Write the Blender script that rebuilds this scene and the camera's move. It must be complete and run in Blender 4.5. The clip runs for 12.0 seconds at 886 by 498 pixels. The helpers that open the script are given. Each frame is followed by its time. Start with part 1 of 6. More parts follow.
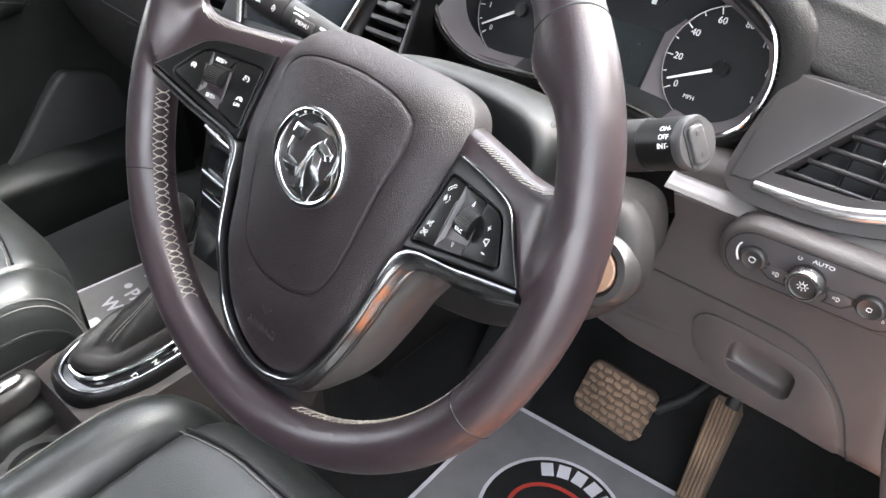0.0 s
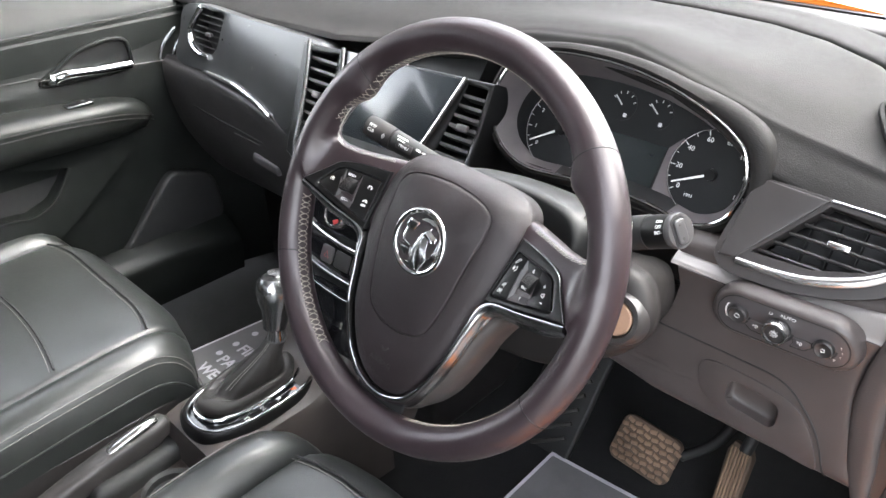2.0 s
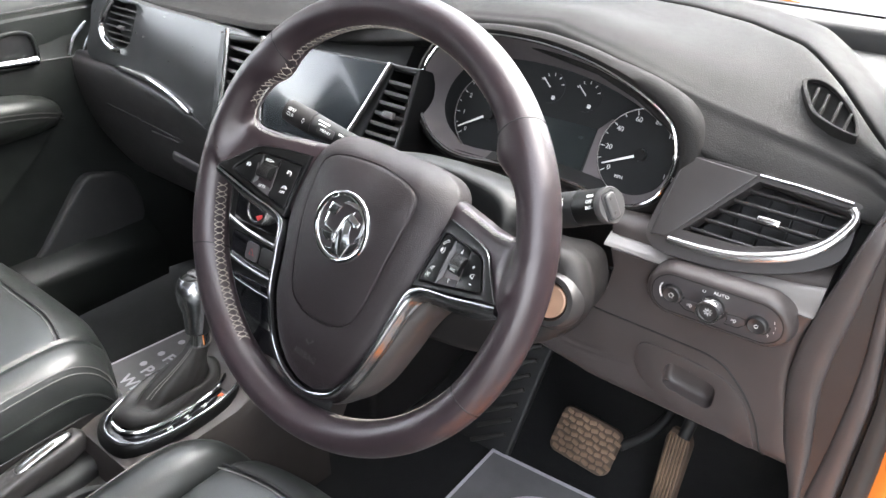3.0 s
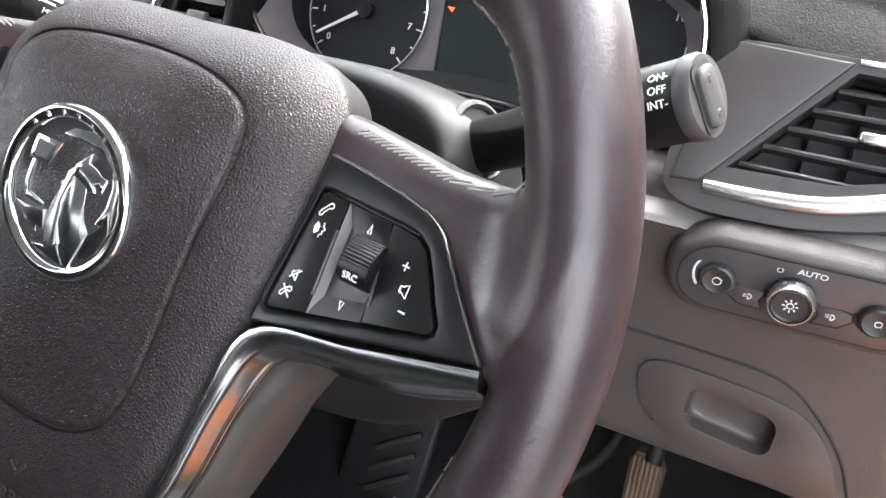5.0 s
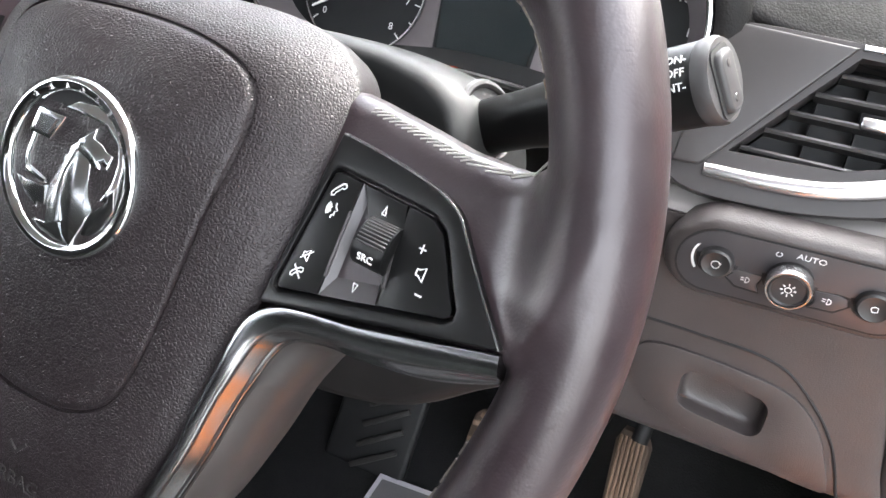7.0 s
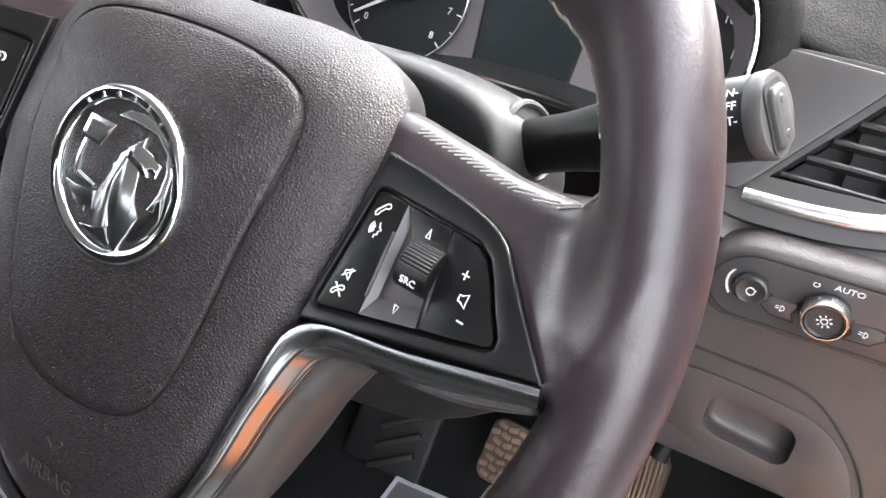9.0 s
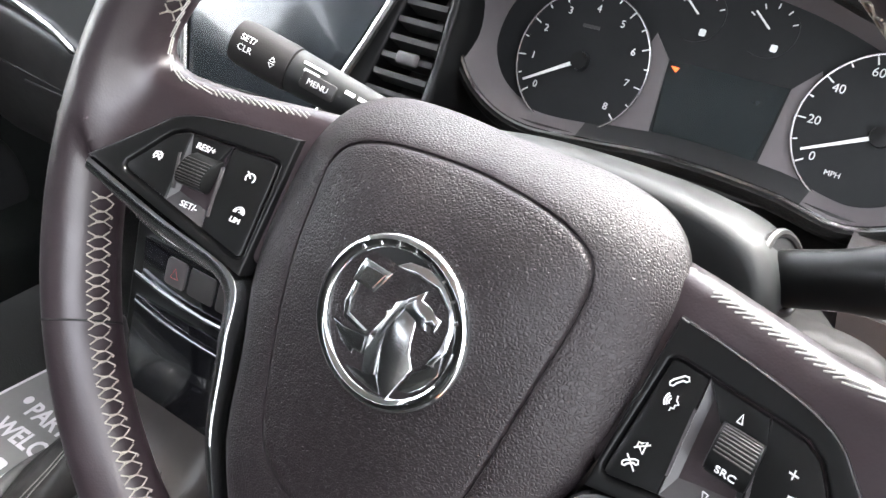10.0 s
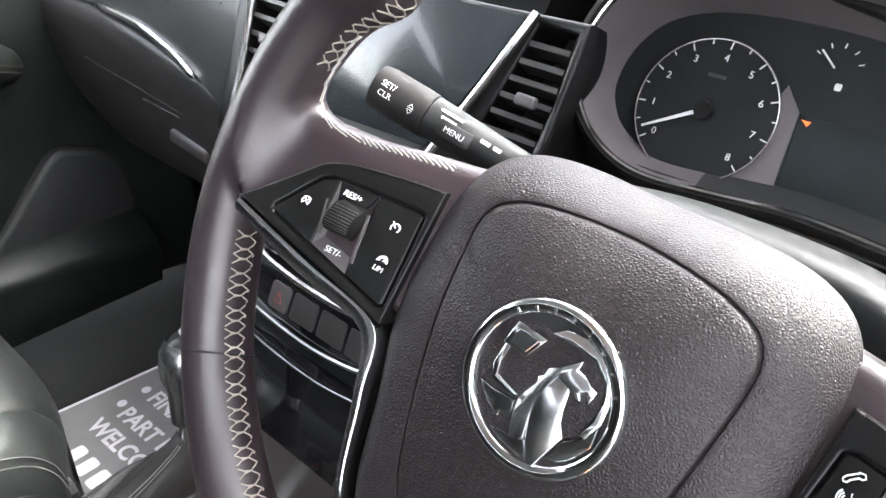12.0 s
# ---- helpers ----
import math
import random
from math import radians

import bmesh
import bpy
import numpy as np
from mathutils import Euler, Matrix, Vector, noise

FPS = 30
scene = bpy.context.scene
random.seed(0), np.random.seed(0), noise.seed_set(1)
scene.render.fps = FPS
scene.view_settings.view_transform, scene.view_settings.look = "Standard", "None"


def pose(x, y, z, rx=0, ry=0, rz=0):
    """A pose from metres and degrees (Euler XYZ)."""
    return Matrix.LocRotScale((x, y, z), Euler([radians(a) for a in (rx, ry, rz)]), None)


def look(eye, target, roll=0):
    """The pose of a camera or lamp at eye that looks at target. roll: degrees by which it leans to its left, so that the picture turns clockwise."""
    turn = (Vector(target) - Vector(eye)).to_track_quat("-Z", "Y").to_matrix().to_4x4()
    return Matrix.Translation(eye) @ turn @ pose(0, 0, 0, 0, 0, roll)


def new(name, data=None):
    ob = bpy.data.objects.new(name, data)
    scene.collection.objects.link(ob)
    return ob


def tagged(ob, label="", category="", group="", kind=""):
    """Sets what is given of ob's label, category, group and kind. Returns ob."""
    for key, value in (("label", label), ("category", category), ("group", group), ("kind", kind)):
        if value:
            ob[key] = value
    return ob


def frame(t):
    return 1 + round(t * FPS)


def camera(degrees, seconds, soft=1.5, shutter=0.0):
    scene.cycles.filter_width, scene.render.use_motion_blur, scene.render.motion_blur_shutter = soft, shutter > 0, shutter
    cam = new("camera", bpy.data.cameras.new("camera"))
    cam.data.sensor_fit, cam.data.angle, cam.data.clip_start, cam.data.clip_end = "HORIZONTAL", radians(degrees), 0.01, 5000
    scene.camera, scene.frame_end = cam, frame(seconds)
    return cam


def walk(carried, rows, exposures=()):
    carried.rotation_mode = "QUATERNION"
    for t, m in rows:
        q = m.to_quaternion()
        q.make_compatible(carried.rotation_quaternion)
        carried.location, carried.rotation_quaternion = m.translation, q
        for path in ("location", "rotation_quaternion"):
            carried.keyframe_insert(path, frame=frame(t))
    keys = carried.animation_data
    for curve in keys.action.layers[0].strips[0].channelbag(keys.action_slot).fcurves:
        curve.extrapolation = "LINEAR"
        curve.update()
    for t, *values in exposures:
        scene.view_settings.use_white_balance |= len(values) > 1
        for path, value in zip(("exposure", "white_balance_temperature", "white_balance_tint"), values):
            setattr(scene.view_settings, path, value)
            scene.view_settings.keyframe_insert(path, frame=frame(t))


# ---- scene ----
cam = camera(61.56, 12.0, soft=1.5)
# seconds, eye in metres, Euler degrees; the wheel's centre stands at (0, 0, 1)
PATH = [
    (0.0, 0.2907, -0.2168, 1.2107, 52.28, -0.82, 41.53),
    (0.5, 0.3116, -0.2680, 1.2575, 54.36, -0.76, 43.14),
    (1.0, 0.3519, -0.2849, 1.2907, 56.27, 0.25, 44.47),
    (1.5, 0.3746, -0.3333, 1.3069, 57.76, 0.48, 44.64),
    (2.0, 0.3793, -0.3584, 1.3077, 58.74, 0.80, 43.70),
    (2.5, 0.3804, -0.3577, 1.3084, 59.09, 0.69, 41.60),
    (3.0, 0.3761, -0.3399, 1.2767, 59.23, -0.12, 38.79),
    (3.2, 0.3622, -0.3027, 1.2430, 59.34, -1.54, 36.18),
    (4.8, 0.2042, -0.1314, 1.1103, 58.50, -1.69, 27.78),
    (5.0, 0.2014, -0.1316, 1.1115, 58.18, -2.01, 27.19),
    (5.5, 0.1972, -0.1330, 1.1096, 57.41, -2.64, 26.43),
    (6.0, 0.1978, -0.1319, 1.1100, 57.15, -2.89, 26.32),
    (6.5, 0.1976, -0.1310, 1.1138, 56.78, -3.05, 26.19),
    (7.0, 0.1918, -0.1331, 1.1110, 56.45, -3.35, 26.43),
    (9.0, 0.1844, -0.1325, 1.1163, 56.23, -4.63, 29.29),
    (9.5, 0.1634, -0.1371, 1.1319, 55.88, -4.71, 29.98),
    (10.0, 0.1113, -0.1404, 1.1484, 55.96, -2.77, 34.66),
    (10.5, 0.0820, -0.1423, 1.1508, 56.27, -2.15, 37.30),
    (11.0, 0.0783, -0.1462, 1.1554, 56.68, -2.00, 39.13),
    (11.5, 0.0845, -0.1493, 1.1582, 56.94, -2.11, 39.59),
    (12.0, 0.0839, -0.1516, 1.1583, 57.22, -2.62, 40.79),
]
walk(cam, [(t, pose(*p)) for t, *p in PATH], [(0.0, 4.35, 6700, 9), (2.0, 4.14, 6700, 9), (5.5, 4.26, 6700, 9), (12.0, 4.45, 6700, 9)])

# ---- light ----
world = bpy.data.worlds.new("overcast sky")
scene.world = world
world.use_nodes = True
wn = world.node_tree.nodes
sky = wn.new("ShaderNodeTexSky")
sky.sky_type, sky.sun_disc = "NISHITA", False
sky.sun_elevation, sky.sun_rotation, sky.dust_density = radians(48), radians(35), 2.0
veil = wn.new("ShaderNodeHueSaturation")
veil.inputs["Saturation"].default_value = 0.30
world.node_tree.links.new(sky.outputs[0], veil.inputs["Color"])
world.node_tree.links.new(veil.outputs[0], wn["Background"].inputs[0])
wn["Background"].inputs[1].default_value = 0.15
sun = new("sun", bpy.data.lights.new("sun", "SUN"))
sun.data.energy, sun.data.angle, sun.data.color = 0.5, radians(60), (0.98, 1.0, 0.98)
sun.matrix_basis = look((1.4, 2.0, 3.7), (0, 0, 1))

# ---- materials ----
def material(name, color, rough=0.5, metal=0.0, grain=0.0, scale=900.0, spots=0.12, coat=0.0, kind="noise", spec=0.5, emit=0.0, wear=0.0, crease=0.0, tint=(1, 1, 1)):
    """A surface with colour variation at two scales and a fine relief of that scale (cells per metre)."""
    m = bpy.data.materials.new(name)
    m.use_nodes = True
    nt = m.node_tree
    b = nt.nodes["Principled BSDF"]
    tc = nt.nodes.new("ShaderNodeTexCoord")
    big = nt.nodes.new("ShaderNodeTexNoise")
    big.inputs["Scale"].default_value, big.inputs["Detail"].default_value = 18.0, 6.0
    nt.links.new(tc.outputs["Object"], big.inputs["Vector"])
    ramp = nt.nodes.new("ShaderNodeValToRGB")
    lo = [c * (1 - spots) for c in color]
    hi = [min(1, c * (1 + spots) + 0.002) for c in color]
    ramp.color_ramp.elements[0].position, ramp.color_ramp.elements[1].position = 0.35, 0.68
    ramp.color_ramp.elements[0].color, ramp.color_ramp.elements[1].color = (*lo, 1), (*hi, 1)
    nt.links.new(big.outputs["Fac"], ramp.inputs["Fac"])
    nt.links.new(ramp.outputs["Color"], b.inputs["Base Color"])
    fine = nt.nodes.new("ShaderNodeTexNoise")
    fine.inputs["Scale"].default_value, fine.inputs["Detail"].default_value = 90.0, 4.0
    nt.links.new(tc.outputs["Object"], fine.inputs["Vector"])
    mr = nt.nodes.new("ShaderNodeMapRange")
    mr.inputs["To Min"].default_value = max(0.02, rough - 0.06 - wear)
    mr.inputs["To Max"].default_value = min(1, rough + 0.06 + wear)
    nt.links.new(fine.outputs["Fac"], mr.inputs["Value"])
    nt.links.new(mr.outputs[0], b.inputs["Roughness"])
    b.inputs["Metallic"].default_value, b.inputs["Coat Weight"].default_value = metal, coat
    b.inputs["Specular IOR Level"].default_value = spec
    b.inputs["Specular Tint"].default_value = (*tint, 1)
    b.inputs["Coat Roughness"].default_value = 0.08
    if emit:
        b.inputs["Emission Color"].default_value, b.inputs["Emission Strength"].default_value = (*color, 1), emit
    if grain:
        if kind != "noise":
            tex = nt.nodes.new("ShaderNodeTexVoronoi")
            tex.feature = {"cells": "SMOOTH_F1", "pebble": "F1", "hide": "DISTANCE_TO_EDGE"}[kind]
            warp = nt.nodes.new("ShaderNodeTexNoise")
            warp.inputs["Scale"].default_value = scale * 0.6
            nt.links.new(tc.outputs["Object"], warp.inputs["Vector"])
            mix = nt.nodes.new("ShaderNodeVectorMath")
            mix.operation = "MULTIPLY_ADD"
            mix.inputs[1].default_value = ((0.2 if kind == "hide" else 0.45) / scale,) * 3
            nt.links.new(warp.outputs["Color"], mix.inputs[0])
            nt.links.new(tc.outputs["Object"], mix.inputs[2])
            nt.links.new(mix.outputs[0], tex.inputs["Vector"])
            out = tex.outputs["Distance"]
            if kind == "hide":
                # flat-topped grains with narrow creases between them
                crown = nt.nodes.new("ShaderNodeMapRange")
                crown.interpolation_type = "SMOOTHSTEP"
                crown.inputs["From Max"].default_value = 0.34
                nt.links.new(out, crown.inputs["Value"])
                out = crown.outputs[0]
        else:
            tex = nt.nodes.new("ShaderNodeTexNoise")
            tex.inputs["Detail"].default_value = 3.0
            nt.links.new(tc.outputs["Object"], tex.inputs["Vector"])
            out = tex.outputs["Fac"]
        tex.inputs["Scale"].default_value = scale
        bump = nt.nodes.new("ShaderNodeBump")
        bump.inputs["Strength"].default_value, bump.inputs["Distance"].default_value = grain, {"noise": 0.7, "cells": 0.7, "pebble": 0.35, "hide": 0.20}[kind] / scale
        if kind in ("cells", "pebble"):
            bump.invert = True
        nt.links.new(out, bump.inputs["Height"])
        nt.links.new(bump.outputs[0], b.inputs["Normal"])
        if crease:
            fold = nt.nodes.new("ShaderNodeTexNoise")
            fold.inputs["Scale"].default_value, fold.inputs["Detail"].default_value, fold.inputs["Distortion"].default_value = 120.0, 6.0, 1.2
            nt.links.new(tc.outputs["Object"], fold.inputs["Vector"])
            first = nt.nodes.new("ShaderNodeBump")
            first.inputs["Strength"].default_value, first.inputs["Distance"].default_value = crease, 0.003
            nt.links.new(fold.outputs["Fac"], first.inputs["Height"])
            nt.links.new(first.outputs[0], bump.inputs["Normal"])
    return m


LEATHER = material("wheel leather", (0.0170, 0.0108, 0.0130), 0.38, spec=0.60, tint=(1, 0.965, 0.985), grain=0.10, scale=1100, kind="pebble", wear=0.08, crease=0.05)
PADSKIN = material("airbag cover skin", (0.0070, 0.0038, 0.0049), 0.50, spec=0.42, tint=(1, 0.975, 0.985), grain=0.58, scale=800, kind="hide")
SEATSKIN = material("black seat leather", (0.0135, 0.0150, 0.0146), 0.38, spec=0.60, grain=0.22, scale=900, kind="cells", crease=0.03)
BOOT = material("soft brown-black boot leather", (0.011, 0.0098, 0.0095), 0.52, spec=0.36, grain=0.2, scale=1500, kind="cells", crease=0.10)
DOORPAD = material("black door armrest leather", (0.0065, 0.0072, 0.0068), 0.40, spec=0.25, grain=0.15, scale=1500, kind="cells")
DASHSKIN = material("grained dash skin", (0.0062, 0.0054, 0.0052), 0.66, spec=0.19, grain=0.45, scale=800, kind="pebble")
PANEL = material("grained charcoal plastic", (0.042, 0.0345, 0.0335), 0.42, grain=0.35, scale=1000, kind="pebble")
SMOOTH = material("smooth charcoal plastic", (0.017, 0.0155, 0.0155), 0.42, grain=0.05, scale=1500)
SHROUD = material("matte charcoal plastic", (0.012, 0.0105, 0.0105), 0.55, spec=0.22, grain=0.15, scale=1800, kind="cells")
TANDARK = material("worn brown pedal rubber", (0.075, 0.050, 0.035), 0.8, spots=0.3, grain=0.3, scale=700)
UPPERSHROUD = material("smooth neutral grey plastic", (0.0140, 0.0143, 0.0146), 0.48, spec=0.24, grain=0.06, scale=1500)
BLACK = material("satin black plastic", (0.0035, 0.0035, 0.0037), 0.36, spec=0.24, grain=0.04, scale=1800)
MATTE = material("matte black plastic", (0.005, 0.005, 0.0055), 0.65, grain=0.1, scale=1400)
DUCT_SHADE = material("painted duct shade", (0.002, 0.002, 0.002), 0.9, spec=0.03)
GLOSS = material("piano black", (0.004, 0.004, 0.005), 0.06, coat=0.6)
CHROME = material("bright chrome", (0.62, 0.63, 0.64), 0.09, 1.0, spots=0.02)
SATIN = material("satin silver", (0.55, 0.54, 0.54), 0.24, 1.0, spots=0.04, grain=0.03, scale=2500)
BADGE = material("soft badge chrome", (0.62, 0.63, 0.64), 0.16, 1.0, spots=0.03)
DARKCHROME = material("smoked chrome", (0.34, 0.345, 0.355), 0.24, 1.0, spots=0.03)
FLANK = material("satin brown-grey plastic", (0.040, 0.034, 0.032), 0.40, spec=0.35, grain=0.05, scale=1500)
TRIM = material("satin grey trim", (0.21, 0.195, 0.19), 0.30, 0.3, spots=0.04)
STITCH = material("beige thread", (0.25, 0.225, 0.195), 0.8, grain=0.4, scale=3000)
WHITETHREAD = material("pale thread", (0.36, 0.345, 0.32), 0.8, grain=0.4, scale=3000)
GREYSTITCH = material("grey thread", (0.12, 0.115, 0.11), 0.8, grain=0.4, scale=3000)
WHITE = material("white print", (0.62, 0.62, 0.61), 0.5, spots=0.03)
GREY = material("light grey plastic", (0.032, 0.031, 0.032), 0.45, spec=0.4, grain=0.05, scale=1600)
MIDGREY = material("mid grey plastic", (0.044, 0.040, 0.042), 0.4, grain=0.05, scale=1600)
CHEEK = material("satin brown-grey vent cheek", (0.0215, 0.0185, 0.0185), 0.46, spec=0.4, grain=0.05, scale=1600)
FASCIA = material("satin dark grey fascia", (0.020, 0.0205, 0.021), 0.30, spec=0.55, grain=0.04, scale=1600)
INNERWALL = material("grey-mauve cluster wall", (0.085, 0.074, 0.078), 0.5, grain=0.05, scale=1600)
DIAL = material("dial face", (0.006, 0.0065, 0.0075), 0.55, spec=0.25)
SCREEN = material("dark screen glass", (0.012, 0.015, 0.018), 0.22, coat=0.5)
LCD = material("unlit display", (0.008, 0.011, 0.012), 0.25)
CARPET = material("black carpet", (0.0035, 0.0035, 0.004), 0.95, grain=0.9, scale=500)
MAT = material("grey paper mat", (0.16, 0.156, 0.16), 0.55, grain=0.08, scale=700)
WHITEMAT = material("white mat print", (0.62, 0.60, 0.64), 0.6)
REDMAT = material("red mat print", (0.45, 0.04, 0.03), 0.6)
PEDALRUB = material("dusty tan pedal rubber", (0.175, 0.112, 0.074), 0.75, spots=0.35, grain=0.4, scale=600)
BRASS = material("worn key barrel", (0.42, 0.26, 0.18), 0.35, 0.4, spots=0.2)
ORANGE = material("orange body paint", (0.62, 0.17, 0.025), 0.22, 0.2, coat=1.0, spots=0.05)
DOORSKIN = material("black door plastic", (0.0046, 0.0054, 0.0050), 0.42, spec=0.20, grain=0.15, scale=1800, kind="cells")
RUBBER = material("door seal rubber", (0.018, 0.016, 0.015), 0.6, grain=0.2, scale=900)
LINER = material("pale grey headlining", (0.52, 0.52, 0.51), 0.9, grain=0.3, scale=700)
AMBER = material("lit amber letter", (0.75, 0.10, 0.02), 0.5, emit=0.10)
RED = material("red knob mark", (0.4, 0.03, 0.03), 0.4)
ASPHALT = material("pale concrete yard", (0.20, 0.198, 0.195), 0.9, grain=0.5, scale=80, spots=0.3)
DARKWALL = material("dark grey-green wall", (0.035, 0.04, 0.037), 0.7, spots=0.1)


def glass(name, tint=(1, 1, 1), rough=0.0):
    m = bpy.data.materials.new(name)
    m.use_nodes = True
    b = m.node_tree.nodes["Principled BSDF"]
    b.inputs["Base Color"].default_value = (*tint, 1)
    b.inputs["Transmission Weight"].default_value, b.inputs["Roughness"].default_value, b.inputs["IOR"].default_value = 1.0, rough, 1.45
    return m


GLASS = glass("clear glass")

# ---- tools for shapes ----
ID = Matrix.Identity(4)


def thing(name, at, label, category, group="", kind=""):
    ob = new(name)
    ob.location = at
    ob.empty_display_size = 0.02
    return tagged(ob, label, category, group, kind)


def part(name, bm, mat, parent=None, label="", sharp=38, fix=True):
    """Links bm, which is in world metres, as one mesh under a thing or a part."""
    if fix:
        bmesh.ops.recalc_face_normals(bm, faces=bm.faces)
    me = bpy.data.meshes.new(name)
    bm.to_mesh(me)
    bm.free()
    me.materials.append(mat)
    me.shade_smooth()
    me.set_sharp_from_angle(angle=radians(sharp))
    ob = new(name, me)
    if parent is not None:
        ob.parent = parent
        if parent.type == "EMPTY":
            ob.matrix_parent_inverse = Matrix.Translation(parent.location).inverted()
    if label:
        ob["label"] = label
    return ob


def mapped(bm, f):
    for v in bm.verts:
        v.co = f(*v.co) if not isinstance(f, Matrix) else f @ v.co
    return bm


def curve(points, n=40, closed=False):
    """A smooth line through the points (Catmull-Rom), n points, evenly in the parameter."""
    p = np.array(points, float)
    k = len(p)
    out = []
    spans = k if closed else k - 1
    for i in range(n):
        s = i * spans / n if closed else i * spans / (n - 1)
        j = min(int(s), spans - 1)
        f = s - j
        g = (lambda q: p[q % k]) if closed else (lambda q: p[min(max(q, 0), k - 1)])
        a, b, c, d = g(j - 1), g(j), g(j + 1), g(j + 2)
        out.append(0.5 * (2 * b + (c - a) * f + (2 * a - 5 * b + 4 * c - d) * f * f + (3 * b - a - 3 * c + d) * f ** 3))
    return out


def loft(rings, closed=True, caps=True, loop=False):
    bm = bmesh.new()
    rows = [[bm.verts.new(Vector(p)) for p in r] for r in rings]
    m = len(rows[0])
    pairs = list(zip(rows, rows[1:])) + ([(rows[-1], rows[0])] if loop else [])
    for a, b in pairs:
        for i in range(m if closed else m - 1):
            j = (i + 1) % m
            bm.faces.new((a[i], a[j], b[j], b[i]))
    if caps and not loop:
        bm.faces.new(rows[0])
        bm.faces.new(rows[-1][::-1])
    return bm


def join(*bms):
    out = bmesh.new()
    for b in bms:
        me = bpy.data.meshes.new("join")
        b.to_mesh(me)
        b.free()
        out.from_mesh(me)
        bpy.data.meshes.remove(me)
    return out


def prism(outline, z0, z1, bevel=0.0, seg=3, holes=(), both=False):
    """An outline (x, y) drawn out from z0 to z1, the edge at z1 rounded."""
    bm = bmesh.new()
    loops = []
    for o in (outline, *holes):
        vs = [bm.verts.new((p[0], p[1], z1)) for p in o]
        loops.append([bm.edges.new((vs[i], vs[(i + 1) % len(vs)])) for i in range(len(vs))])
    if holes:
        bmesh.ops.triangle_fill(bm, edges=[e for l in loops for e in l], use_beauty=True)
    else:
        bm.faces.new([v for v in bm.verts])
    top = list(bm.faces)
    rim = [e for l in loops for e in l]
    r = bmesh.ops.extrude_face_region(bm, geom=top)
    moved = [g for g in r["geom"] if isinstance(g, bmesh.types.BMVert)]
    for v in moved:
        v.co.z = z0
    if bevel:
        edges = [e for e in bm.edges if all(abs(v.co.z - z1) < 1e-9 for v in e.verts) and len(e.link_faces) == 2 and any(abs(f.normal.z) < 0.5 or f.calc_area() == 0 for f in e.link_faces)]
        bm.normal_update()
        edges = [e for e in bm.edges if all(abs(v.co.z - z1) < 1e-9 for v in e.verts) and any(abs(f.normal.z) < 0.3 for f in e.link_faces)]
        if both:
            edges += [e for e in bm.edges if all(abs(v.co.z - z0) < 1e-9 for v in e.verts) and any(abs(f.normal.z) < 0.3 for f in e.link_faces)]
        bmesh.ops.bevel(bm, geom=edges, offset=bevel, segments=seg, profile=0.5, affect="EDGES", clamp_overlap=True)
    return bm


def rbox(c, s, bevel=0.004, seg=3, m=ID):
    bm = bmesh.new()
    bmesh.ops.create_cube(bm, size=1.0)
    for v in bm.verts:
        v.co = Vector((v.co.x * s[0], v.co.y * s[1], v.co.z * s[2]))
    if bevel:
        bmesh.ops.bevel(bm, geom=bm.edges[:], offset=bevel, segments=seg, profile=0.5, affect="EDGES", clamp_overlap=True)
    return mapped(bm, Matrix.Translation(c) @ m)


def tube(path, r, n=8, closed=False, flat=1.0):
    """A round bar along a path; r may be a list."""
    pts = [Vector(p) for p in path]
    k = len(pts)
    rr = r if isinstance(r, (list, tuple)) else [r] * k
    rings, side = [], None
    for i, p in enumerate(pts):
        a = pts[(i - 1) % k] if closed or i else p
        b = pts[(i + 1) % k] if closed or i < k - 1 else p
        d = (b - a).normalized()
        if side is None:
            side = d.orthogonal().normalized()
        side = (side - d * side.dot(d)).normalized()
        up = d.cross(side)
        rings.append([p + (side * math.cos(2 * math.pi * j / n) + up * math.sin(2 * math.pi * j / n) * flat) * rr[i] for j in range(n)])
    return loft(rings, True, True, closed)


def lathe(profile, n=32, m=ID):
    """Turned round z: (radius, height) rows; radius 0 closes it."""
    rings = [[m @ Vector((max(r, 1e-5) * math.cos(2 * math.pi * j / n), max(r, 1e-5) * math.sin(2 * math.pi * j / n), z)) for j in range(n)] for r, z in profile]
    return loft(rings, True, True)


def lettering(words, size, thick=0.0002, bold=0.0):
    """Raised letters of the built-in font, centred on the origin, in the xy plane."""
    c = bpy.data.curves.new("letters", "FONT")
    c.body, c.size, c.align_x, c.align_y, c.extrude, c.resolution_u, c.offset = words, size, "CENTER", "CENTER", thick, 3, bold
    ob = bpy.data.objects.new("letters", c)
    me = bpy.data.meshes.new_from_object(ob)
    bm = bmesh.new()
    bm.from_mesh(me)
    bpy.data.objects.remove(ob)
    bpy.data.meshes.remove(me)
    bpy.data.curves.remove(c)
    return bm


def axes(o, x, y):
    """The pose with its origin at o, x and y along those ways."""
    x = Vector(x).normalized()
    z = x.cross(Vector(y)).normalized()
    y = z.cross(x)
    m = Matrix((x, y, z)).transposed().to_4x4()
    m.translation = o
    return m


def rounded(w, h, r, n=5, cx=0.0, cy=0.0):
    """A rectangle outline with round corners."""
    out = []
    for k, (sx, sy) in enumerate(((1, 1), (-1, 1), (-1, -1), (1, -1))):
        for i in range(n + 1):
            a = math.pi / 2 * (k + i / n)
            out.append((cx + sx * (w / 2 - r) + r * math.cos(a), cy + sy * (h / 2 - r) + r * math.sin(a)))
    return out


